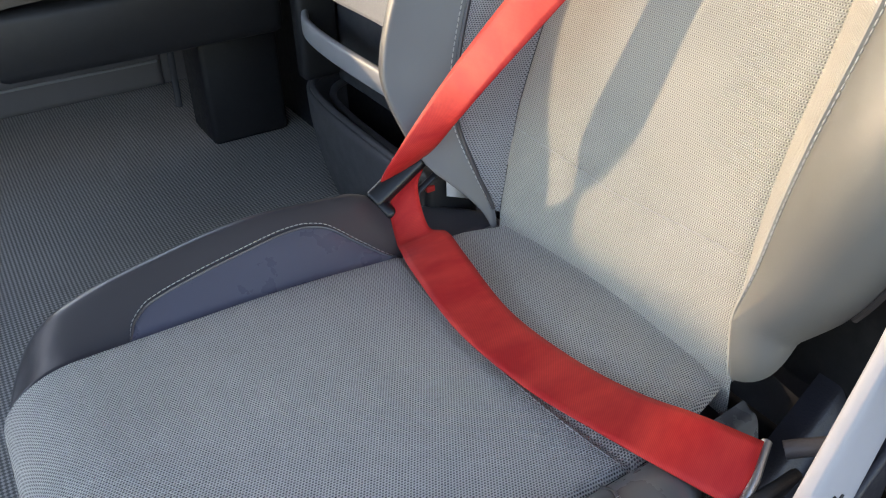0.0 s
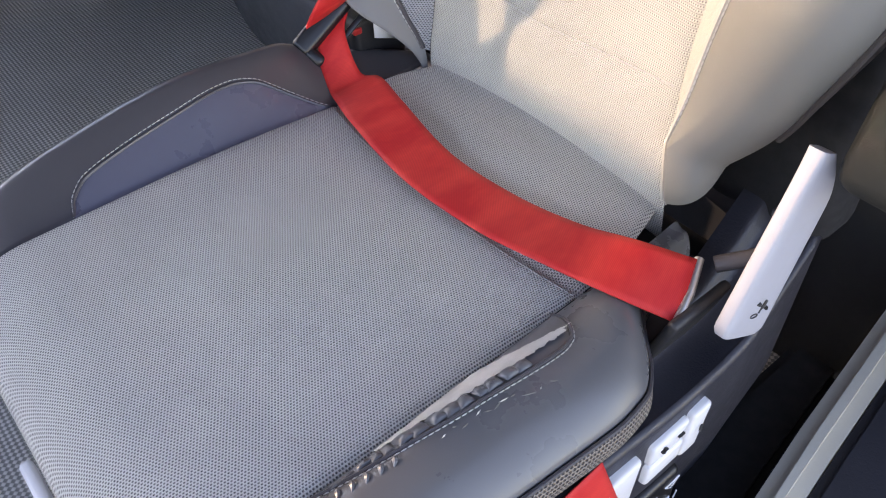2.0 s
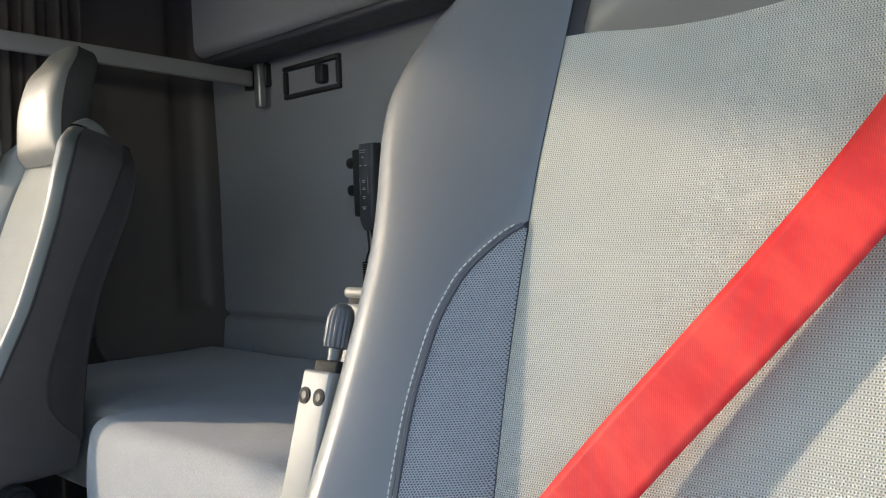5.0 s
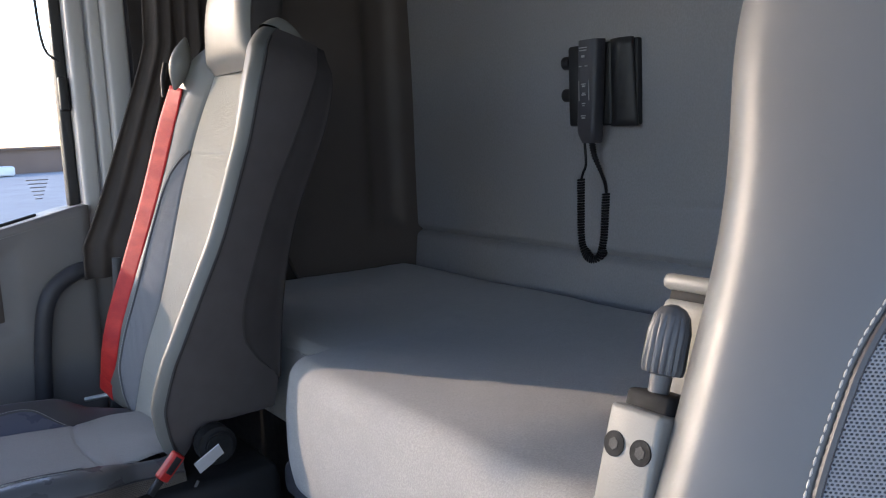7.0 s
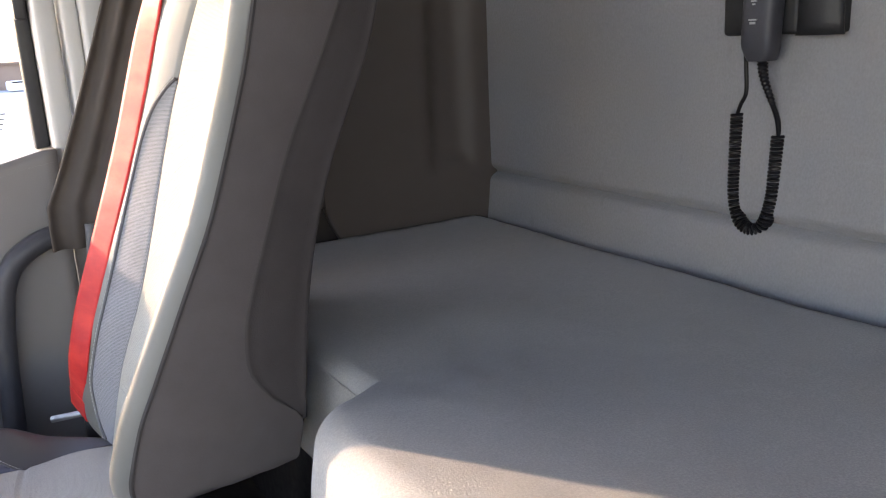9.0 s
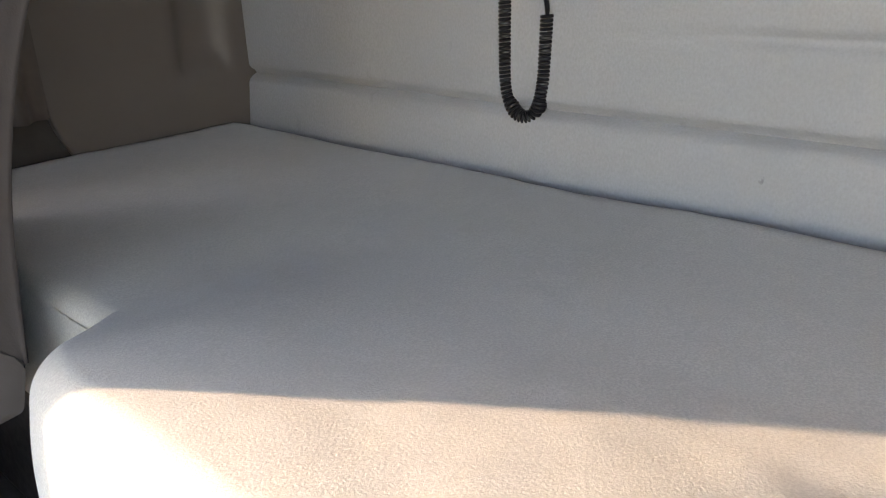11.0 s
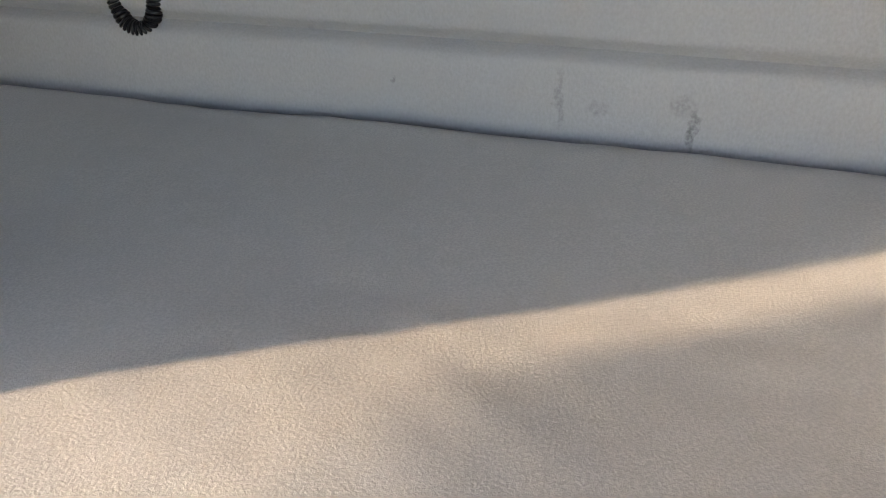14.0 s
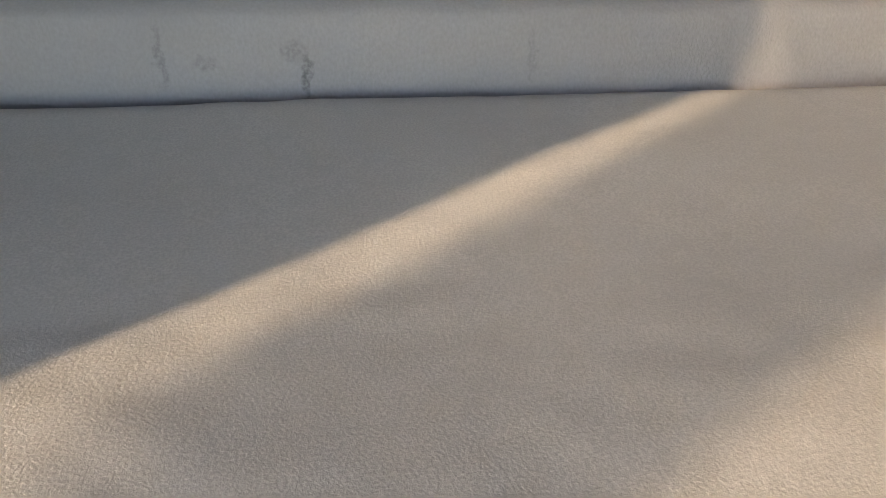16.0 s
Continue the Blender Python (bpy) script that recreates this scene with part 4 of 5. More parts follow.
def seat_shield():
    """Side shield of the driver seat with its controls."""
    t = thing("seat_side_shield", "dark grey plastic seat side shield with pale controls", "seat shield")
    def rim(x):
        return 0.600 + 0.030 * max(0.0, (x - 0.0) / 0.10) ** 1.5
    def ridge_y(x):
        return -0.228 - 0.004 * math.exp(-((x + 0.05) / 0.08) ** 2) + 0.010 * max(0.0, (x - 0.03) / 0.07)
    def shield(u, v):
        """Outer face: a narrow rounded ridge, then a panel that draws in below the buttons."""
        x = -0.40 + 0.52 * u
        top, y0 = rim(x), ridge_y(x)
        if v < 0.2:
            a = v / 0.2 * math.pi / 2
            return (x, y0 + 0.006 * (1 - math.sin(a)), top - 0.006 * (1 - math.cos(a)))
        k = (v - 0.2) / 0.8
        return (x, y0 + 0.004 * k + 0.05 * max(0.0, k - 0.62) ** 1.5, top - 0.006 - (top - 0.40) * k)
    sheet("shield", shield, 60, 40, SHIELD, t, thick=0.004, flip=True)
    def ledge(u, v):
        """Top of the shield with a raised inner step towards the cushion."""
        x = -0.40 + 0.52 * u
        y0 = ridge_y(x) + 0.006
        step = 0.012 / (1 + math.exp(-(v - 0.62) / 0.03)) / (1 + math.exp(-(x + 0.035) / 0.008))
        return (x, y0 + 0.060 * v, rim(x) + step - 0.003 * math.sin(math.pi * min(1, v * 1.6)))
    sheet("ledge", ledge, 70, 24, SHIELD, t)
    # backrest lever, lying along the shield
    def lever(u, v):
        a = u * 2 * math.pi
        w = 0.0245 - 0.005 * v
        r = 1 - 0.16 * max(0.0, (0.05 - v) / 0.05) ** 2
        slant = 1 - 0.62 * max(0.0, (v - 0.74) / 0.26) ** 1.8
        along = Vector((0.060, 0.006, 0.119))
        c = Vector((-0.001, -0.228, 0.634)) + along * v
        side = Vector((0.89, -0.10, -0.45)).normalized()
        nrm = along.normalized().cross(side).normalized()
        ca, sa = math.cos(a), math.sin(a)
        return c + side * (w * (slant - 1) + w * slant * r * math.copysign(abs(ca) ** 0.4, ca)) + nrm * (0.0065 * r * math.copysign(abs(sa) ** 0.4, sa))
    lv = sheet("recline_lever", lever, 40, 30, LEVER, t, "pale grey backrest release lever")
    for v in (0.0, 1.0):
        pts = [Vector(lever(i / 28, v)) for i in range(28)]
        mid = sum(pts, Vector()) / 28
        sheet("lever_end", lambda a, b: Vector(lever(a, v)).lerp(mid, b), 28, 3, LEVER, lv)
    # adjustment buttons
    def button(name, x0, x1, z0, z1, y=-0.2285, skew=0.10):
        bm = boxed((x0, y - 0.0085, z0), (x1, y + 0.006, z1), 0.0035, 3)
        for v in bm.verts:
            v.co.z += skew * (v.co.x - x0)
            v.co.y -= 0.05 * (v.co.z - z1)
        return part(name, bm, WHITE, t, "pale grey push button")
    b1 = button("rocker_button", -0.080, -0.043, 0.556, 0.580)
    button("rocker_button", -0.080, -0.043, 0.530, 0.5545)
    b2 = button("side_button", -0.0405, -0.021, 0.526, 0.583, -0.2300)
    b3 = button("slide_button", -0.160, -0.092, 0.520, 0.576)
    b4 = button("slide_button", -0.245, -0.167, 0.522, 0.578)
    for b, x, z, w, h, y in ((b1, -0.069, 0.571, 0.006, 0.0012, -0.2376), (b1, -0.069, 0.571, 0.0012, 0.006, -0.2376), (b1, -0.052, 0.573, 0.006, 0.0012, -0.2376), (b2, -0.029, 0.560, 0.0016, 0.007, -0.2395), (b3, -0.118, 0.548, 0.007, 0.0012, -0.2362)):
        part("button_mark", boxed((x - w / 2, y - 0.0010, z - h / 2), (x + w / 2, y + 0.0012, z + h / 2)), PLASTIC, b)
    pd = part("switch_plate", boxed((-0.150, -0.236, 0.415), (-0.030, -0.215, 0.505), 0.006, 3), GLOSS_BLACK, t, "black switch plate with white signs")
    def sign(pts, th=0.0007):
        pts = [Vector((x, -0.2364, z)) for x, z in pts]
        tube("switch_sign", pts, th, WHITE, pd, 4)
    sign([(-0.040, 0.484), (-0.032, 0.494), (-0.048, 0.492), (-0.040, 0.484)])
    sign([(-0.046, 0.458), (-0.052, 0.468), (-0.038, 0.468), (-0.046, 0.458)])
    sign([(-0.066, 0.490), (-0.056, 0.488)])
    sign([(-0.072, 0.480), (-0.062, 0.478)])
    sign([(-0.100, 0.436), (-0.088, 0.433)], 0.0016)
    sign([(-0.075, 0.424), (-0.030, 0.455), (-0.028, 0.466)])
    # lever pictogram: a tilting rest between two arrows, over a seat ring
    base, along, across = Vector(lever(0.75, 0.17)), Vector((0.060, 0.006, 0.119)).normalized(), Vector((0.89, -0.10, -0.45)).normalized()
    out = -along.cross(across).normalized()
    right = Vector((0.8, -0.6, 0))
    right = (right - out * right.dot(out)).normalized()
    rise = out.cross(right)
    rise *= math.copysign(1, rise.z)
    def at(a, b):
        return base + out * 0.0003 + right * (a * 0.001) + rise * (b * 0.001)
    tube("lever_mark", [at(0.5, -3.5), at(2.5, -0.5)], 0.0006, PLASTIC, lv, 6)
    tube("lever_mark", [at(2.5, -0.5), at(3.6, 1.0), at(6.5, 5.0)], [0.0007, 0.0014, 0.0011], PLASTIC, lv, 6)
    tube("lever_mark", [at(-4 + 3.6 * math.cos(k), -3.6 + 1.5 * math.sin(k) - 0.9 * math.cos(k)) for k in np.linspace(0, 2 * math.pi, 20)], 0.00045, PLASTIC, lv, 5)
    for x, y, s in ((-1.0, 5.2, -1), (7.6, -2.6, 1)):
        tube("lever_mark", [at(x - 1.6 * s, y + 0.4 * s), at(x, y)], 0.0007, PLASTIC, lv, 5)
        tube("lever_mark", [at(x, y), at(x + 2.6 * s, y - 0.6 * s)], [0.0019, 0.0002], PLASTIC, lv, 6)
    return t


seat_shield()


def fabric_tag():
    t = thing("fabric_label", "red woven label hanging from the seat cushion's edge", "label")
    f = lambda u, v: (-0.168 + 0.036 * u + (0.004 + 0.012 * u) * v, -0.231 - 0.012 * v, 0.612 - 0.054 * v + 0.006 * u - 0.008 * u * v)
    sheet("label_cloth", f, 8, 8, BELT, t, thick=0.001)
    for row, (a, b) in enumerate(((0.12, 0.92), (0.18, 0.85))):
        p0, p1 = Vector(f(a, 0.60 + 0.2 * row)), Vector(f(b, 0.60 + 0.2 * row))
        d = Vector((0, -0.0012, -0.0004))
        w = Vector(f(0.5, 0.72)) - Vector(f(0.5, 0.60))
        n = 7 - row
        for k in range(n):
            q0, q1 = p0.lerp(p1, k / n) + d, p0.lerp(p1, (k + 0.62) / n) + d
            me = mesh_of("label_bar", [q0, q1, q1 + w, q0 + w], [(0, 1, 2, 3)])
            finish("label_bar", me, WHITE, t, smooth=False)
    return t


fabric_tag()


def belt_anchor():
    t = thing("belt_anchor", "steel seat belt end fitting in a black clip beside the cushion", "belt anchor")
    a, b = Vector((0.010, -0.183, 0.662)), Vector((-0.036, -0.203, 0.645))
    tube("slot_bar", [a, a.lerp(b, 0.5) + Vector((0, -0.002, 0)), b], 0.0035, STEEL, t)
    bm = boxed((-0.03, -0.004, -0.06), (0.03, 0.004, 0.0), 0.003)
    turned(bm, Matrix.Translation((-0.012, -0.205, 0.652)) @ Matrix.Rotation(0.3, 4, 'X'))
    part("anchor_plate", bm, PLASTIC, t)
    tube("loop_trim", spline([(0.02, -0.19, 0.655), (0.05, -0.215, 0.668), (0.085, -0.21, 0.67), (0.09, -0.19, 0.66)], 20), 0.006, PLASTIC_BLUE, t)
    return t


belt_anchor()


def buckle():
    t = thing("belt_buckle", "black belt tongue and buckle beside the cushion", "buckle")
    along = Vector((0.814, -0.068, 0.573)).normalized()
    face = Vector((-0.50, -0.62, 0.60))
    face = (face - along * face.dot(along)).normalized()
    m = Matrix.Identity(4)
    m.col[0].xyz, m.col[1].xyz, m.col[2].xyz = along, face, face.cross(along)
    m.translation = LOOP_AT
    bm = bmesh.new()
    box(bm, (-0.038, -0.006, 0.000), (0.038, 0.008, 0.021), 0.006, 4)
    box(bm, (-0.038, -0.006, -0.014), (-0.0255, 0.007, 0.012), 0.005, 3)
    box(bm, (0.0255, -0.006, -0.014), (0.038, 0.007, 0.012), 0.005, 3)
    box(bm, (-0.032, -0.006, -0.014), (0.032, -0.003, -0.008), 0.001)
    turned(bm, m)
    part("tongue_loop", bm, GLOSS_BLACK, t)
    bm = boxed((-0.002, 0.204, 0.56), (0.058, 0.236, 0.682), 0.008, 3)
    part("buckle_body", bm, PLASTIC, t)
    bm = boxed((-0.003, 0.2025, 0.668), (0.006, 0.2075, 0.674), 0.001)
    part("release_button", bm, RED_PLASTIC, t, "red release button")
    me = mesh_of("paper_tag", [(0.017, 0.200, 0.692), (0.041, 0.200, 0.682), (0.037, 0.194, 0.654), (0.013, 0.194, 0.664)], [(0, 1, 2, 3)])
    tag = finish("paper_tag", me, WHITE, t, "small white paper tag")
    tag.modifiers.new("t", 'SOLIDIFY').thickness = 0.001
    for k in range(3):
        tube("cable", spline([(0.05, 0.20, 0.64 + 0.006 * k), (0.08, 0.20 + 0.01 * k, 0.66), (0.11, 0.19, 0.69 - 0.01 * k), (0.13, 0.16, 0.70)], 20), 0.003, PLASTIC, t, 6)
    return t


buckle()


def worn_patch():
    """Torn leather on the cushion's outer bolster: bare cloth, a ragged tip and a row of rolled wrinkles."""
    t = thing("worn_bolster_patch", "torn leather patch with bare grey backing on the bolster", "tear")
    fl = lambda x, k, l: Vector((x, 0.004 - bolster_point(x, k, 0, -1).y, bolster_point(x, k, 0, -1).z + l))
    lower = [(0.0, 0.12), (0.3, 0.36), (0.57, 0.52), (0.8, 0.60), (1.0, 0.64)]
    upper = [(0.0, 0.03), (0.50, 0.02), (0.60, 0.05), (0.66, 0.18), (0.9, 0.44), (1.0, 0.60)]
    def bare(u, v):
        x = -0.244 + 0.138 * u
        a, b = lerp_table(upper, u), lerp_table(lower, u)
        rag = 0.10 * noise.noise(Vector((u * 30, 0.3 if v < 0.5 else 7.0, 1))) + 0.05 * noise.noise(Vector((u * 90, v * 2, 4)))
        return fl(x, max(0.015, a + (b - a) * v + rag * abs(v - 0.5) * min(1.0, 8 * u)), 0.0034)
    sheet("bare_backing", bare, 150, 10, FOAM, t)
    def shred(u, v):
        x = -0.128 + 0.030 * u
        return fl(x, 0.48 + 0.10 * u + (v - 0.5) * 0.10 * math.sin(math.pi * min(1, 0.1 + u)) + 0.04 * noise.noise(Vector((u * 20, v, 2))), 0.0032)
    sheet("bare_tip", shred, 30, 4, FOAM, t)
    random.seed(4)
    x = -0.276
    while x < -0.142:
        # one rolled lump of split leather
        w = random.uniform(0.0065, 0.0115)
        k0 = lerp_table(lower, (x + 0.244) / 0.138)
        k1 = max(k0 + 0.10, lerp_table(SEW_OUTER, x) - 0.10)
        grow = min(1.0, (x + 0.290) / 0.03, (-0.128 - x) / 0.03)
        h = random.uniform(0.0026, 0.0042) * grow
        skew = random.uniform(-0.003, 0.003)
        def lump(u, v, x=x, w=w, k0=k0, k1=k1, h=h, skew=skew):
            a = math.sin(math.pi * u) ** 0.55 * math.sin(math.pi * v) ** 0.5
            return fl(x + w * (u * 1.08 - 0.04) + skew * v, k0 - 0.03 + (k1 - k0 + 0.05) * v, 0.0016 + h * a)
        sheet("leather_lump", lump, 12, 12, LEATHER_WORN, t)
        x += w
    for k in range(11):
        # short scuffs outside the stitching
        x = -0.215 + 0.007 * k + random.uniform(-0.003, 0.003)
        kk = lerp_table(SEW_OUTER, x) + random.uniform(0.08, 0.28)
        a, b = fl(x, kk, 0.0004), fl(x + random.uniform(0.002, 0.008), kk + random.uniform(-0.06, 0.08), 0.0004)
        tube("scuff", [a, a.lerp(b, 0.5), b], [0.0001, 0.0005, 0.0001], FOAM if k % 3 == 0 else LEATHER, t, 5)
    for k in range(7):
        x = -0.292 + 0.0085 * k
        k0 = lerp_table(SEW_OUTER, x) + 0.02
        a, b = fl(x, k0, 0.0003), fl(x - 0.004, k0 + 0.30 - 0.02 * k, -0.0004)
        tube("crease", spline([a, a.lerp(b, 0.5) + Vector((0.001, 0, 0.0012)), b], 8), [0.0005, 0.0014, 0.0019, 0.0020, 0.0018, 0.0013, 0.0008, 0.0003], LEATHER_WORN, t, 6)
    return t


worn_patch()

# ---- storage under the bunk ----


def plan_curve(inset=0.0, n=60):
    """Front line of the storage bin in plan, rounded at the passenger end."""
    return spline([(0.262 + inset, 0.20, 0), (0.240 + inset, 0.50, 0), (0.236 + inset, 0.80, 0), (0.245 + inset, 1.02, 0), (0.272 + inset, 1.12 - inset, 0), (0.335 + inset * 0.5, 1.165 - inset, 0), (0.42, 1.17 - inset, 0)], n)


def bin_wall(name, z0, z1, lean, material, parent, thick=0.012, inset=0.0):
    c = plan_curve(inset)
    def f(u, v):
        p = c[min(59, int(round(u * 59)))]
        return (p.x + lean * (1 - v) ** 2, p.y - lean * (1 - v) ** 2 * 0.5, z0 + (z1 - z0) * v)
    return sheet(name, f, 59, 12, material, parent, thick=thick, flip=False)


def storage_bin():
    t = thing("under_bunk_bin", "dark plastic open storage bin below the bunk with grey bar", "storage bin")
    bin_wall("lower_front", FLOOR, 0.425, 0.035, BIN, t)
    c = plan_curve()
    tube("rounded_lip", [(p.x + 0.002, p.y, 0.425) for p in c], 0.007, BIN, t, 10)
    tube("inner_lip", [(p.x + 0.035, p.y - 0.02, 0.405) for p in c], 0.008, BIN, t, 8)
    def bar(u, v):
        p = c[min(59, int(round((0.06 + 0.78 * u) * 59)))]
        q = c[min(59, int(round((0.06 + 0.78 * u) * 59)) + 1)]
        a = v * 2 * math.pi
        drop = 0.012 * math.sin(math.pi * u)
        ca, sa = math.cos(a), math.sin(a)
        return (p.x + 0.008 * math.copysign(abs(ca) ** 0.6, ca), p.y, 0.565 - drop + 0.021 * math.copysign(abs(sa) ** 0.6, sa))
    sheet("grey_bar", bar, 50, 20, BAR, t, "pale grey curved restraining bar")
    bm = bmesh.new()
    box(bm, (0.255, 1.115, 0.43), (0.34, 1.158, 0.62), 0.012, 3)
    part("end_post", bm, PLASTIC, t)
    bm = bmesh.new()
    box(bm, (0.243, 1.095, 0.612), (0.36, 1.165, 0.668), 0.016, 3)
    part("corner_cap", bm, PLASTIC_BLUE, t)
    part("dark_recess", boxed((0.345, 0.2, 0.41), (0.365, 1.15, 0.66), 0.004), BIN, t)
    return t


storage_bin()


# ---- rear wall fittings ----
def heater_remote():
    t = thing("wall_remote", "black wall-mounted handset with buttons in its cradle", "handset")
    x = REAR + 0.018
    bm = boxed((x - 0.030, 1.125, 1.150), (x, 1.241, 1.305), 0.006, 3)
    base = part("cradle", bm, PLASTIC, t)
    def plate(u, v):
        y = 1.130 - 0.068 * u
        return (x - 0.026 - 0.012 * math.sin(math.pi * u * 0.9), y + 0.010 * v * u, 1.148 + 0.160 * v)
    sheet("side_plate", plate, 12, 10, PLASTIC, t, thick=0.012)
    part("back_block", boxed((x - 0.024, 1.066, 1.150), (x, 1.128, 1.306), 0.004), PLASTIC, t)
    for z in (1.275, 1.212):
        bm = bmesh.new()
        disc(bm, (x - 0.018, 1.249, z), (0, 1, 0), 0.013, 0.02, 20)
        k = part("side_knob", bm, PLASTIC, t)
        bm = bmesh.new()
        disc(bm, (x - 0.018, 1.258, z), (0, 1, 0), 0.011, 0.006, 20)
        part("knob_cap", bm, PLASTIC_BLUE, k)
    def grip(u, v):
        a = u * 2 * math.pi
        z = 1.118 + 0.192 * v
        end = max(0.0, (0.12 - v) / 0.12)
        w = 0.0235 - 0.009 * end ** 2 + 0.002 * v
        ca, sa = math.cos(a), math.sin(a)
        return (x - 0.046 + 0.006 * end + 0.016 * math.copysign(abs(ca) ** 0.5, ca), 1.164 - 0.010 * (v - 0.3) + w * math.copysign(abs(sa) ** 0.5, sa), z)
    h = sheet("handset", grip, 28, 24, PLASTIC_BLUE, t)
    ring = [Vector(grip(i / 28, 0)) for i in range(28)]
    mid = sum(ring, Vector()) / 28
    sheet("handset_end", lambda a, b: Vector(grip(a, 0)).lerp(mid, b), 28, 2, PLASTIC_BLUE, h)
    for z, w, ht, dy in ((1.296, 0.020, 0.0016, 0), (1.291, 0.018, 0.0016, 0), (1.280, 0.008, 0.004, 0), (1.262, 0.007, 0.002, 0.008), (1.262, 0.007, 0.002, -0.008), (1.229, 0.011, 0.0016, 0), (1.225, 0.007, 0.003, 0), (1.212, 0.006, 0.002, 0), (1.209, 0.010, 0.002, 0), (1.193, 0.008, 0.002, 0.001), (1.189, 0.004, 0.002, 0.001), (1.170, 0.012, 0.002, 0.002), (1.166, 0.008, 0.003, 0.002)):
        part("button_mark", boxed((x - 0.0638, 1.164 + dy - w / 2, z - ht / 2), (x - 0.0615, 1.164 + dy + w / 2, z + ht / 2)), BAR, h)
    for y in (1.177, 1.151):
        part("button_frame", boxed((x - 0.0634, y - 0.0006, 1.198), (x - 0.0615, y + 0.0006, 1.236)), TRIM, h)
    # cord
    xc = x - 0.013
    lean = Vector((0, -0.006, 0))
    raw = spline([(xc, 1.230, 1.046), (xc, 1.231, 0.98), (xc, 1.230, 0.925), (xc, 1.219, 0.893), (xc, 1.200, 0.883), (xc, 1.181, 0.893), (xc, 1.169, 0.928), (xc, 1.165, 0.97), (xc, 1.162, 1.020)], 1740)
    run = [0.0]
    for p, q in zip(raw, raw[1:]):
        run.append(run[-1] + (q - p).length)
    coil_mid = [Vector([float(np.interp(run[-1] * i / 1739, run, [p[k] for p in raw])) for k in range(3)]) for i in range(1740)]
    turns = 62
    pts = []
    for i, p in enumerate(coil_mid):
        tng = (coil_mid[min(i + 1, 1739)] - coil_mid[max(i - 1, 0)]).normalized()
        n1 = Vector((1, 0, 0))
        n2 = tng.cross(n1)
        a = 2 * math.pi * turns * i / 1739
        pts.append(p + lean + (n1 * math.cos(a) + n2 * math.sin(a)) * 0.0082)
    tube("coiled_cord", pts, 0.0024, CORD, t, 6, "black coiled cord")
    tube("cord_lead", spline([(xc, 1.216, 1.155), (xc, 1.213, 1.11), (xc, 1.211, 1.075), (xc, 1.219, 1.058), (xc, 1.224, 1.045)], 30), 0.0034, CORD, t, 8)
    relief = spline([(x - 0.042, 1.166, 1.124), (x - 0.038, 1.164, 1.095), (x - 0.026, 1.159, 1.062)], 49)
    tube("strain_relief", relief, [(0.0078 - 0.0034 * i / 48) * (0.80 if i % 4 >= 2 else 1.0) for i in range(49)], CORD, t, 10, "ribbed black strain relief")
    tube("cord_lead", spline([(x - 0.026, 1.159, 1.062), (x - 0.018, 1.156, 1.04), (xc, 1.156, 1.018)], 20), 0.0036, CORD, t, 8)
    return t


CORD = mottled("black_cord", (0.006, 0.006, 0.008), 0.34, 40, 0.1, 600, 0.05)
CORD.node_tree.nodes["Principled BSDF"].inputs["Specular IOR Level"].default_value = 0.3
heater_remote()


def upper_bunk():
    t = thing("upper_bunk", "folded grey cloth upper bunk against the rear wall", "bunk")
    part("cushion_cover", boxed((0.80, -0.30, 1.575), (0.93, 1.70, 1.93), 0.03, 4), FELT, t)
    part("under_tray", boxed((0.815, -0.28, 1.556), (0.925, 1.685, 1.574), 0.006), PLASTIC_BLUE, t)
    return t


upper_bunk()
rail = thing("side_rail", "painted flat steel rail running to a bracket on the rear wall", "rail")
bm = boxed((-0.50, -0.009, -0.020), (0.50, 0.009, 0.020), 0.004)
turned(bm, Matrix.Translation((0.43, 1.635, 1.548)) @ Matrix.Rotation(-0.03, 4, 'Z') @ Matrix.Rotation(0.045, 4, 'Y'))
part("flat_bar", bm, TRIM, rail)
part("end_bracket", boxed((0.915, 1.565, 1.445), (0.935, 1.59, 1.56), 0.004), STEEL, rail)
part("foot_plate", boxed((0.932, 1.56, 1.50), (0.965, 1.66, 1.56), 0.004), PLASTIC, rail)
frame_ob = thing("latch_frame", "black latch frame on the rear wall under the upper bunk", "latch frame")
for lo, hi in (((0.94, 1.28, 1.455), (0.966, 1.50, 1.467)), ((0.94, 1.28, 1.525), (0.966, 1.50, 1.537)), ((0.94, 1.28, 1.4675), (0.966, 1.292, 1.5245)), ((0.94, 1.488, 1.4675), (0.966, 1.50, 1.5245))):
    part("frame_bar", boxed(lo, hi, 0.003), PLASTIC, frame_ob)
part("latch", boxed((0.93, 1.33, 1.475), (0.966, 1.36, 1.52), 0.006), PLASTIC, frame_ob)

# ---- passenger side ----
door = thing("door_1", "grey plastic passenger door with sill, grab handle and closed window", "door", kind="structure")


def door_panel(u, v):
    x = 0.150 - 1.53 * u
    top = 1.030 + 0.24 * min(0.0, x - 0.13)
    z = FLOOR + (top - FLOOR) * v
    y = 1.875 + 0.03 * (1 - v) ** 2
    d = max(abs(x + 0.20) - 0.185, abs(z - 0.868) - 0.078)
    y += 0.03 / (1 + math.exp(d / 0.006))
    return (x, y, z)


sheet("inner_panel", door_panel, 80, 60, DOOR_GREY, door, thick=0.03, flip=True)


def door_sill(u, v):
    x = 0.150 - 1.53 * u
    top = 1.030 + 0.24 * min(0.0, x - 0.13)
    a = v * math.pi / 2
    if v < 0.4:
        a = v / 0.4 * math.pi / 2
        return (x, 1.875 + 0.018 * (1 - math.cos(a)), top + 0.018 * math.sin(a) - 0.018)
    return (x, 1.893 + 0.09 * (v - 0.4) / 0.6, top)


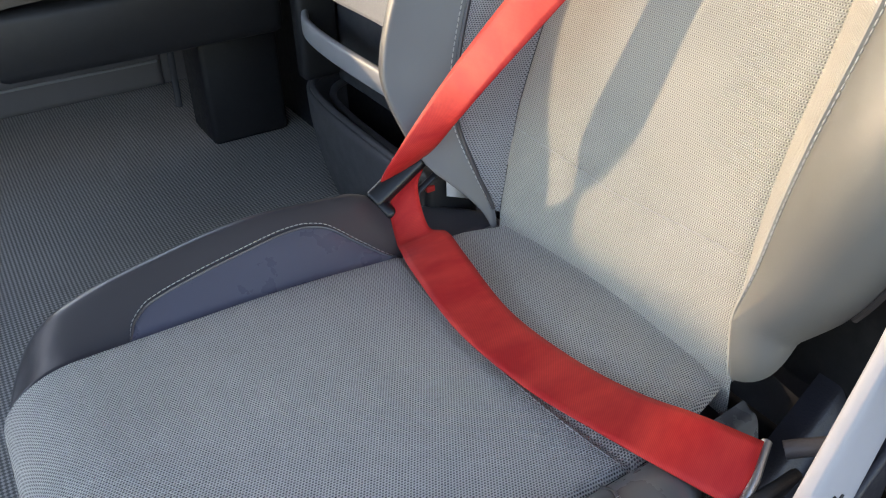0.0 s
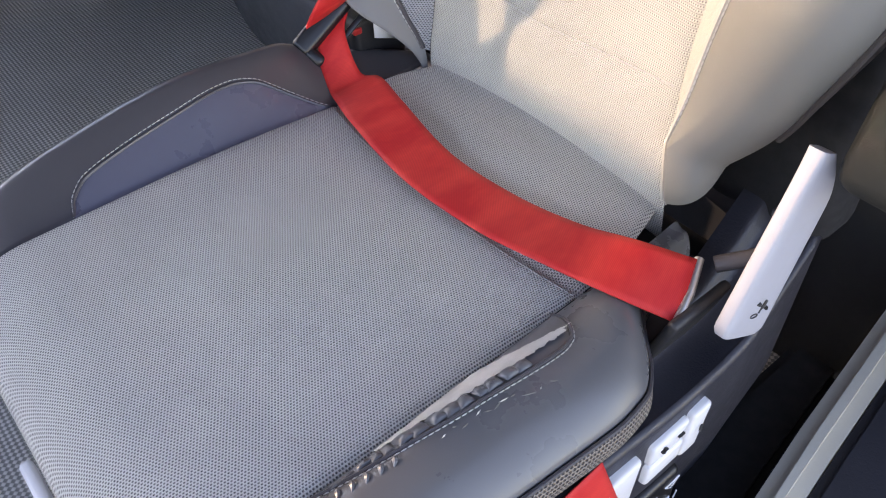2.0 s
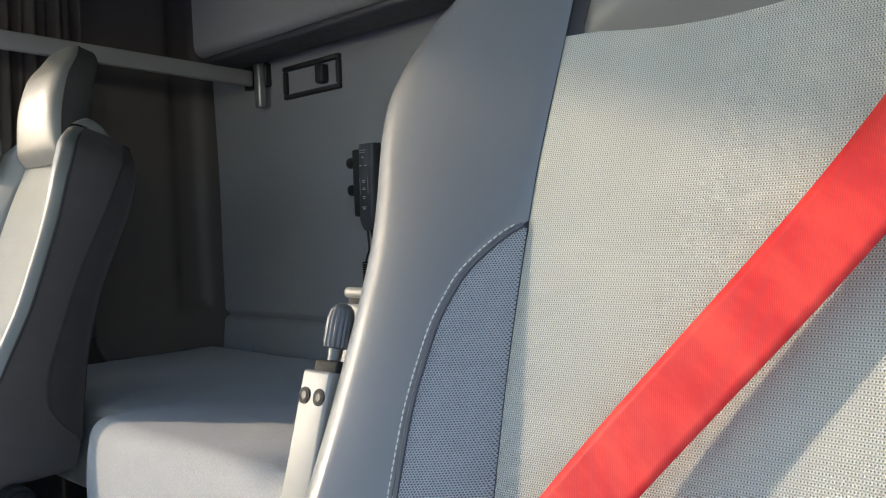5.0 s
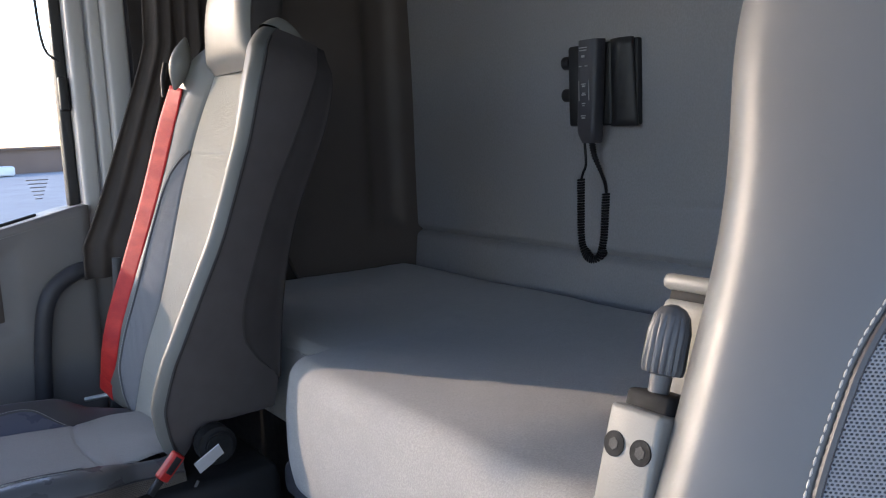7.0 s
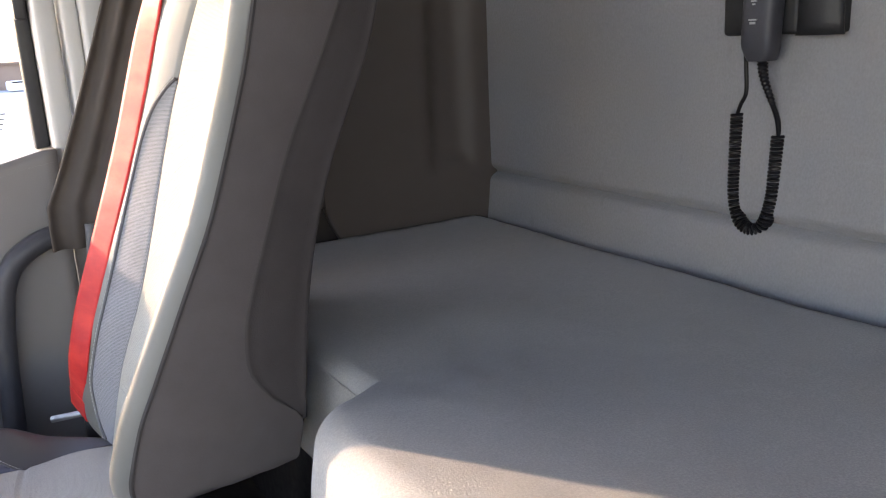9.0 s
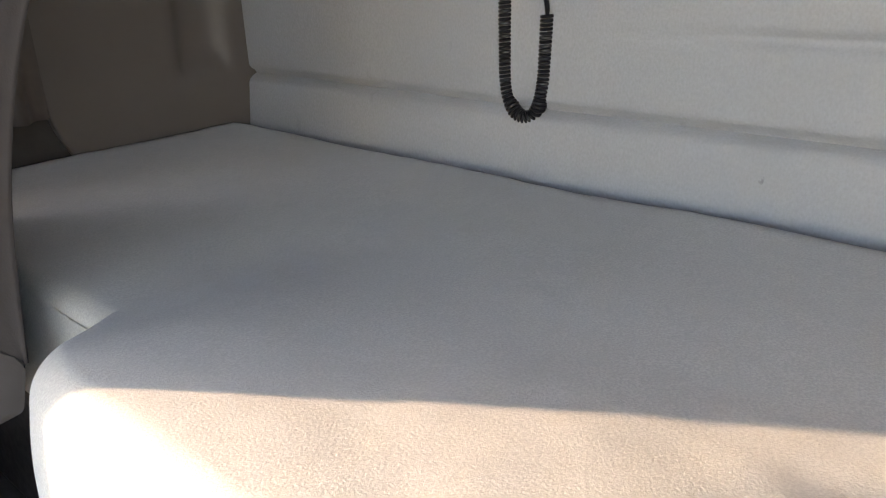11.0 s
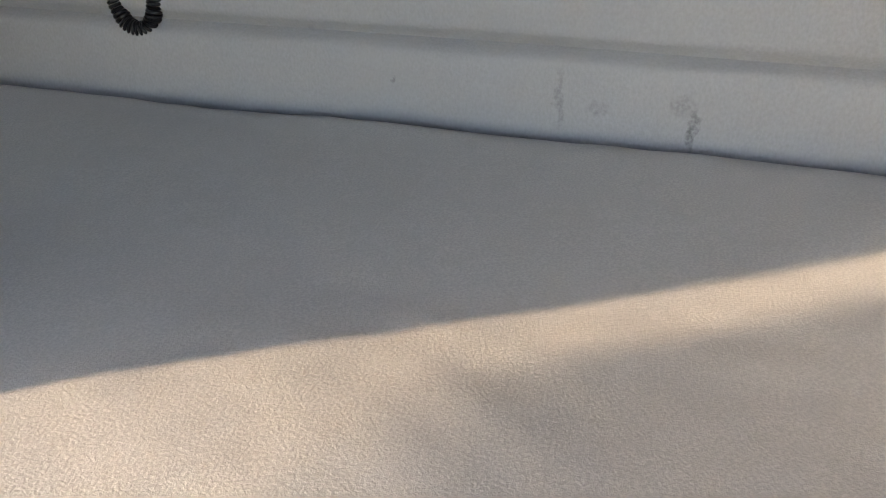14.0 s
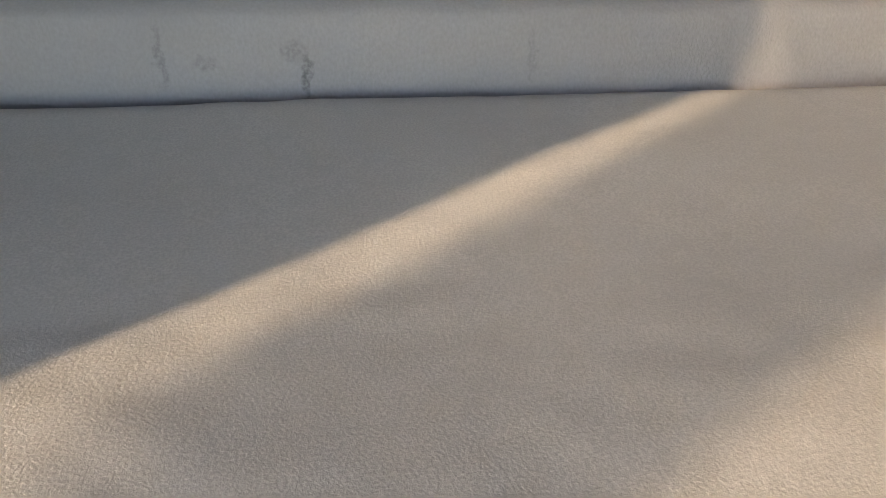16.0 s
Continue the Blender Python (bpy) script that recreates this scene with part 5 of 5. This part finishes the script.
sheet("window_sill", door_sill, 30, 12, TRIM, door, "pale grey window sill", thick=0.006, flip=True)
part("sill_slot", turned(boxed((-0.10, -0.006, -0.003), (0.10, 0.006, 0.003), 0.002), Matrix.Translation((-0.04, 1.935, 0.992)) @ Matrix.Rotation(-0.235, 4, 'Y')), PLASTIC, door)
part("pocket_lining", boxed((-0.372, 1.8985, 0.802), (-0.028, 1.9025, 0.934), 0.0015), BROWN, door, "dark brown lining of the door pocket")
tube("grab_handle", spline([(0.16, 1.85, 0.902), (0.10, 1.838, 0.895), (0.05, 1.835, 0.855), (0.03, 1.838, 0.77), (0.02, 1.85, 0.62), (0.02, 1.865, 0.55)], 40), 0.017, PLASTIC_BLUE, door, 12, "dark grey curved grab handle")
glass_ob = part("glass", boxed((-1.39, 1.968, 0.62), (0.135, 1.972, 1.80)), GLASS, door, "clear side window")
glass_ob.visible_shadow = False
for i in range(6):
    part("glass_mark", boxed((0.050 + 0.003 * i, 1.9665, 1.085 - 0.008 * i), (0.094 - 0.003 * i, 1.9675, 1.0872 - 0.008 * i)), TRIM, glass_ob)
# window frame: rear upright, with rubber seal
part("seal", boxed((0.128, 1.945, 0.98), (0.150, 1.985, 1.84), 0.004), PLASTIC, door)
part("rear_upright", boxed((0.1505, 1.90, 0.98), (0.185, 1.98, 1.84), 0.01, 3), FRAME_PALE, door, "grey window frame upright")
part("frame_rib", boxed((0.189, 1.885, 0.95), (0.215, 1.95, 1.84), 0.008, 3), FRAME_PALE, door)
part("top_frame", boxed((-1.395, 1.90, 1.80), (0.215, 1.985, 1.90), 0.01), TRIM, door)
part("front_upright", boxed((-1.53, 1.90, 0.60), (-1.40, 1.985, 1.84), 0.01), TRIM, door)
part("outer_skin", boxed((-1.53, 1.955, FLOOR), (0.20, 1.985, 0.60), 0.01), PLASTIC_BLUE, door)
cable = thing("hanging_cord", "thin black cord and clip beside the window", "cord")
tube("cord", spline([(0.10, 1.94, 1.62), (0.102, 1.94, 1.45), (0.11, 1.94, 1.36), (0.135, 1.935, 1.33)], 20), 0.003, PLASTIC, cable, 6)
part("clip", boxed((0.128, 1.925, 1.23), (0.146, 1.944, 1.30), 0.004), PLASTIC, cable)
structure("pillar_grey", boxed((0.215, 1.86, 0.99), (0.26, 1.93, ROOF), 0.008), "pale grey upright trim behind the passenger door", FRAME_PALE, "trim")

structure("pillar_lower", boxed((0.153, 1.905, FLOOR), (0.266, 1.95, 0.985), 0.004), "grey trim below the window behind the passenger door", DOOR_GREY, "trim")


def curtain(u, v):
    """Dark cab curtain, gathered, with a slanting front edge."""
    z = 0.885 + (1.90 - 0.885) * v
    x0 = 0.115 + 0.16 * max(0.0, min(1.0, (z - 0.95) / 0.40)) ** 0.9 + 0.05 * max(0.0, z - 1.35)
    x = x0 + (0.56 - x0) * u
    y = 1.790 + 0.012 * math.sin(26 * u + 3 * v) * (0.5 + 0.5 * u) + 0.008 * math.sin(61 * u)
    return (x, y, z)


cur = thing("cab_curtain", "dark brown gathered cab curtain hanging behind the passenger seat", "curtain")
sheet("curtain_cloth", curtain, 90, 30, BROWN, cur, thick=0.003)

# passenger belt fittings
guide = thing("belt_guide", "grey plastic belt guide on the passenger seat's shoulder", "belt guide")
def guide_f(u, v):
    a = u * 2 * math.pi
    r = math.sin(math.pi * (0.04 + 0.92 * v))
    c = Vector((0.300, 1.590, 1.292)) + UP * (0.050 * (2 * v - 1))
    return c + Vector((0, 1, 0)) * (0.017 * r * math.cos(a)) + OUT * (0.020 * r * math.sin(a) + 0.022)
sheet("guide_shell", guide_f, 24, 18, LEATHER, guide)
tube("guide_slot", spline([(0.272, 1.660, 1.305), (0.262, 1.650, 1.275), (0.258, 1.640, 1.240)], 12), 0.004, PLASTIC, guide)
anch = thing("belt_anchor", "steel lap belt end fitting beside the passenger seat", "belt anchor")
tube("slot_bar", [(0.062, 1.645, 0.682), (0.096, 1.626, 0.688), (0.13, 1.608, 0.694)], 0.005, STEEL, anch)
part("anchor_plate", boxed((0.10, 1.612, 0.62), (0.16, 1.627, 0.685), 0.003), PLASTIC, anch)
col = thing("belt_stalk", "grey steel belt column beside the passenger seat", "belt column")
tube("column", [(0.135, 1.72, FLOOR), (0.15, 1.73, 0.60), (0.155, 1.735, 0.80), (0.165, 1.74, 0.93)], 0.009, BIN, col)
pb = thing("belt_buckle", "red and black belt buckle hanging beside the passenger seat", "buckle")
mb = Matrix.Translation((0.085, 1.195, 0.690)) @ Matrix.Rotation(0.75, 4, 'Y') @ Matrix.Rotation(0.2, 4, 'Z') @ Matrix.Scale(0.78, 4)
part("buckle_body", turned(boxed((-0.012, -0.010, -0.028), (0.012, 0.010, 0.028), 0.004), mb), RED_PLASTIC, pb, "red plastic buckle")
part("buckle_slot", turned(boxed((-0.008, -0.0115, -0.012), (0.006, -0.0100, 0.022), 0.0005), mb), PLASTIC, pb)
part("stalk", turned(boxed((-0.007, -0.005, -0.06), (0.007, 0.005, -0.0285), 0.002), mb), PLASTIC, pb)
pt = thing("paper_tag", "small white paper tag on the passenger seat hinge", "tag")
part("tag_sheet", turned(boxed((-0.022, -0.001, -0.014), (0.022, 0.001, 0.014)), Matrix.Translation((0.140, 1.185, 0.690)) @ Matrix.Rotation(-0.5, 4, 'Y') @ Matrix.Rotation(0.5, 4, 'X')), WHITE, pt)
hc = thing("hinge_cover", "dark rounded hinge cover of the passenger seat", "hinge cover")
bm = bmesh.new()
disc(bm, (0.160, 1.214, 0.700), (0, 1, 0), 0.029, 0.04, 40)
bmesh.ops.bevel(bm, geom=[e for e in bm.edges if e.calc_face_angle(0) > 1], offset=0.007, segments=3, affect='EDGES')
part("cover", bm, BLACK, hc)
bm = bmesh.new()
disc(bm, (0.160, 1.193, 0.700), (0, 1, 0), 0.020, 0.006, 32)
part("cap", bm, BLACK, hc, "round black cap")

wire = thing("seat_cable", "thin dark cable hanging below the passenger seat", "cable")
tube("cable_run", spline([(0.054, 1.24, 0.600), (0.074, 1.235, 0.616), (0.093, 1.235, 0.602), (0.115, 1.235, 0.608), (0.136, 1.235, 0.640)], 24), 0.0025, BIN, wire, 6)
# ---- driver's side sill ----
def prism(plan, z0, z1, bevel):
    """Upright block over a plan outline, its edges rounded."""
    bm = bmesh.new()
    face = bm.faces.new([bm.verts.new((x, y, z0)) for x, y in plan])
    r = bmesh.ops.extrude_face_region(bm, geom=[face])
    bmesh.ops.translate(bm, verts=[v for v in r["geom"] if isinstance(v, bmesh.types.BMVert)], vec=(0, 0, z1 - z0))
    bmesh.ops.recalc_face_normals(bm, faces=bm.faces[:])
    bmesh.ops.bevel(bm, geom=[e for e in bm.edges if e.calc_face_angle(0) > 0.6], offset=bevel, segments=4, affect='EDGES')
    return bm


structure("door_sill", prism([(-1.30, -0.345), (-1.30, -0.315), (-0.12, -0.296), (0.00, -0.282), (0.10, -0.266), (0.25, -0.246), (0.50, -0.215), (0.50, -0.250), (0.25, -0.279), (0.10, -0.298), (0.00, -0.312), (-0.12, -0.326)], FLOOR, 0.47, 0.012), "grey rounded door sill trim beside the driver seat", SILL, "sill")
structure("sill_panel", prism([(-1.30, -0.462), (-1.30, -0.346), (-0.12, -0.327), (0.00, -0.313), (0.10, -0.299), (0.25, -0.280), (0.50, -0.251), (0.50, -0.462)], FLOOR, 0.455, 0.008), "dark plastic panel outside the driver's sill trim", SHIELD, "trim")
structure("step_well", prism([(-0.70, -0.304), (-0.12, -0.294), (0.00, -0.280), (0.10, -0.264), (0.24, -0.246), (0.24, -0.19), (-0.70, -0.19)], FLOOR, 0.395, 0.010), "black plastic trim between the driver seat and the sill", BLACK, "trim")
fl_ = thing("seat_front_lever", "pale grey plastic lever below the cushion's front edge", "lever")
part("lever_strip", boxed((-0.412, -0.13, 0.572), (-0.403, 0.03, 0.588), 0.003), WHITE, fl_)

# ---- outside ----
ASPHALT = mottled("pale_concrete_yard", (0.34, 0.34, 0.35), 0.9, 0.5, 0.2, 30, 0.3)
structure("ground", boxed((-900, -900, -1.25), (900, 900, -1.20)), "pale concrete yard outside the truck", ASPHALT)
FARWALL = mottled("far_brown_wall", (0.22, 0.15, 0.12), 0.9, 0.2, 0.25, 20, 0.0)
VAN = mottled("white_van_paint", (0.75, 0.77, 0.8), 0.35, 0.5, 0.05, 20, 0.0)
fb = thing("far_building", "low brown building along the far edge of the yard", "building")
part("wall", boxed((-60, 78, -1.2), (110, 84, 0.85)), FARWALL, fb)
part("roof", boxed((-61, 77.6, 0.85), (111, 84.4, 1.02)), FARWALL, fb)
for k in range(6):
    van = thing("far_van", "white parked van far across the yard", "van", "parked vans")
    x0 = -14 + 9.5 * k
    part("body", boxed((x0, 72, -1.15), (x0 + 4.4, 74, -0.1 if k % 2 else -0.4), 0.2, 3), VAN, van)
    part("window_band", boxed((x0 + 0.3, 71.98, -0.55), (x0 + 1.6, 71.995, -0.42)), PLASTIC, van)

def shade_panel_material():
    """Half-clear black for the added shadow caster; lets half of the light through."""
    m = M("half_clear_shade", (0.02, 0.02, 0.02), 0.8)
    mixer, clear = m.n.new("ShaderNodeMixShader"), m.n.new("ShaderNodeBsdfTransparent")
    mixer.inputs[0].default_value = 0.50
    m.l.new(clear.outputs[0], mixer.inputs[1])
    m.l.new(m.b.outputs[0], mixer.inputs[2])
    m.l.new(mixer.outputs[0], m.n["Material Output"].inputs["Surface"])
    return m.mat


# Stand-in panel, added only to cast the partial shadow on the mattress.
screen = thing("window_shade_caster", "half-clear panel added at the passenger window to cast a partial shadow", "sun screen")
def shade_edge(z):
    """Slanting rear edge of the added shadow caster."""
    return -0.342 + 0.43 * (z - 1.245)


sheet("shade_panel", lambda u, v: (-0.60 + (shade_edge(1.245 + 0.555 * v) + 0.60) * u, 1.955, 1.245 + 0.555 * v), 20, 6, shade_panel_material(), screen, thick=0.001)
tube("shade_panel_rim", [(shade_edge(z) + 0.002, 1.955, z) for z in np.linspace(1.245, 1.80, 8)], 0.002, PLASTIC, screen)

strip = thing("sill_strip", "thin pale metal strip along the passenger door's foot", "sill strip")
part("strip", boxed((-0.30, 1.845, 0.285), (0.13, 1.852, 0.292), 0.002), TRIM, strip)
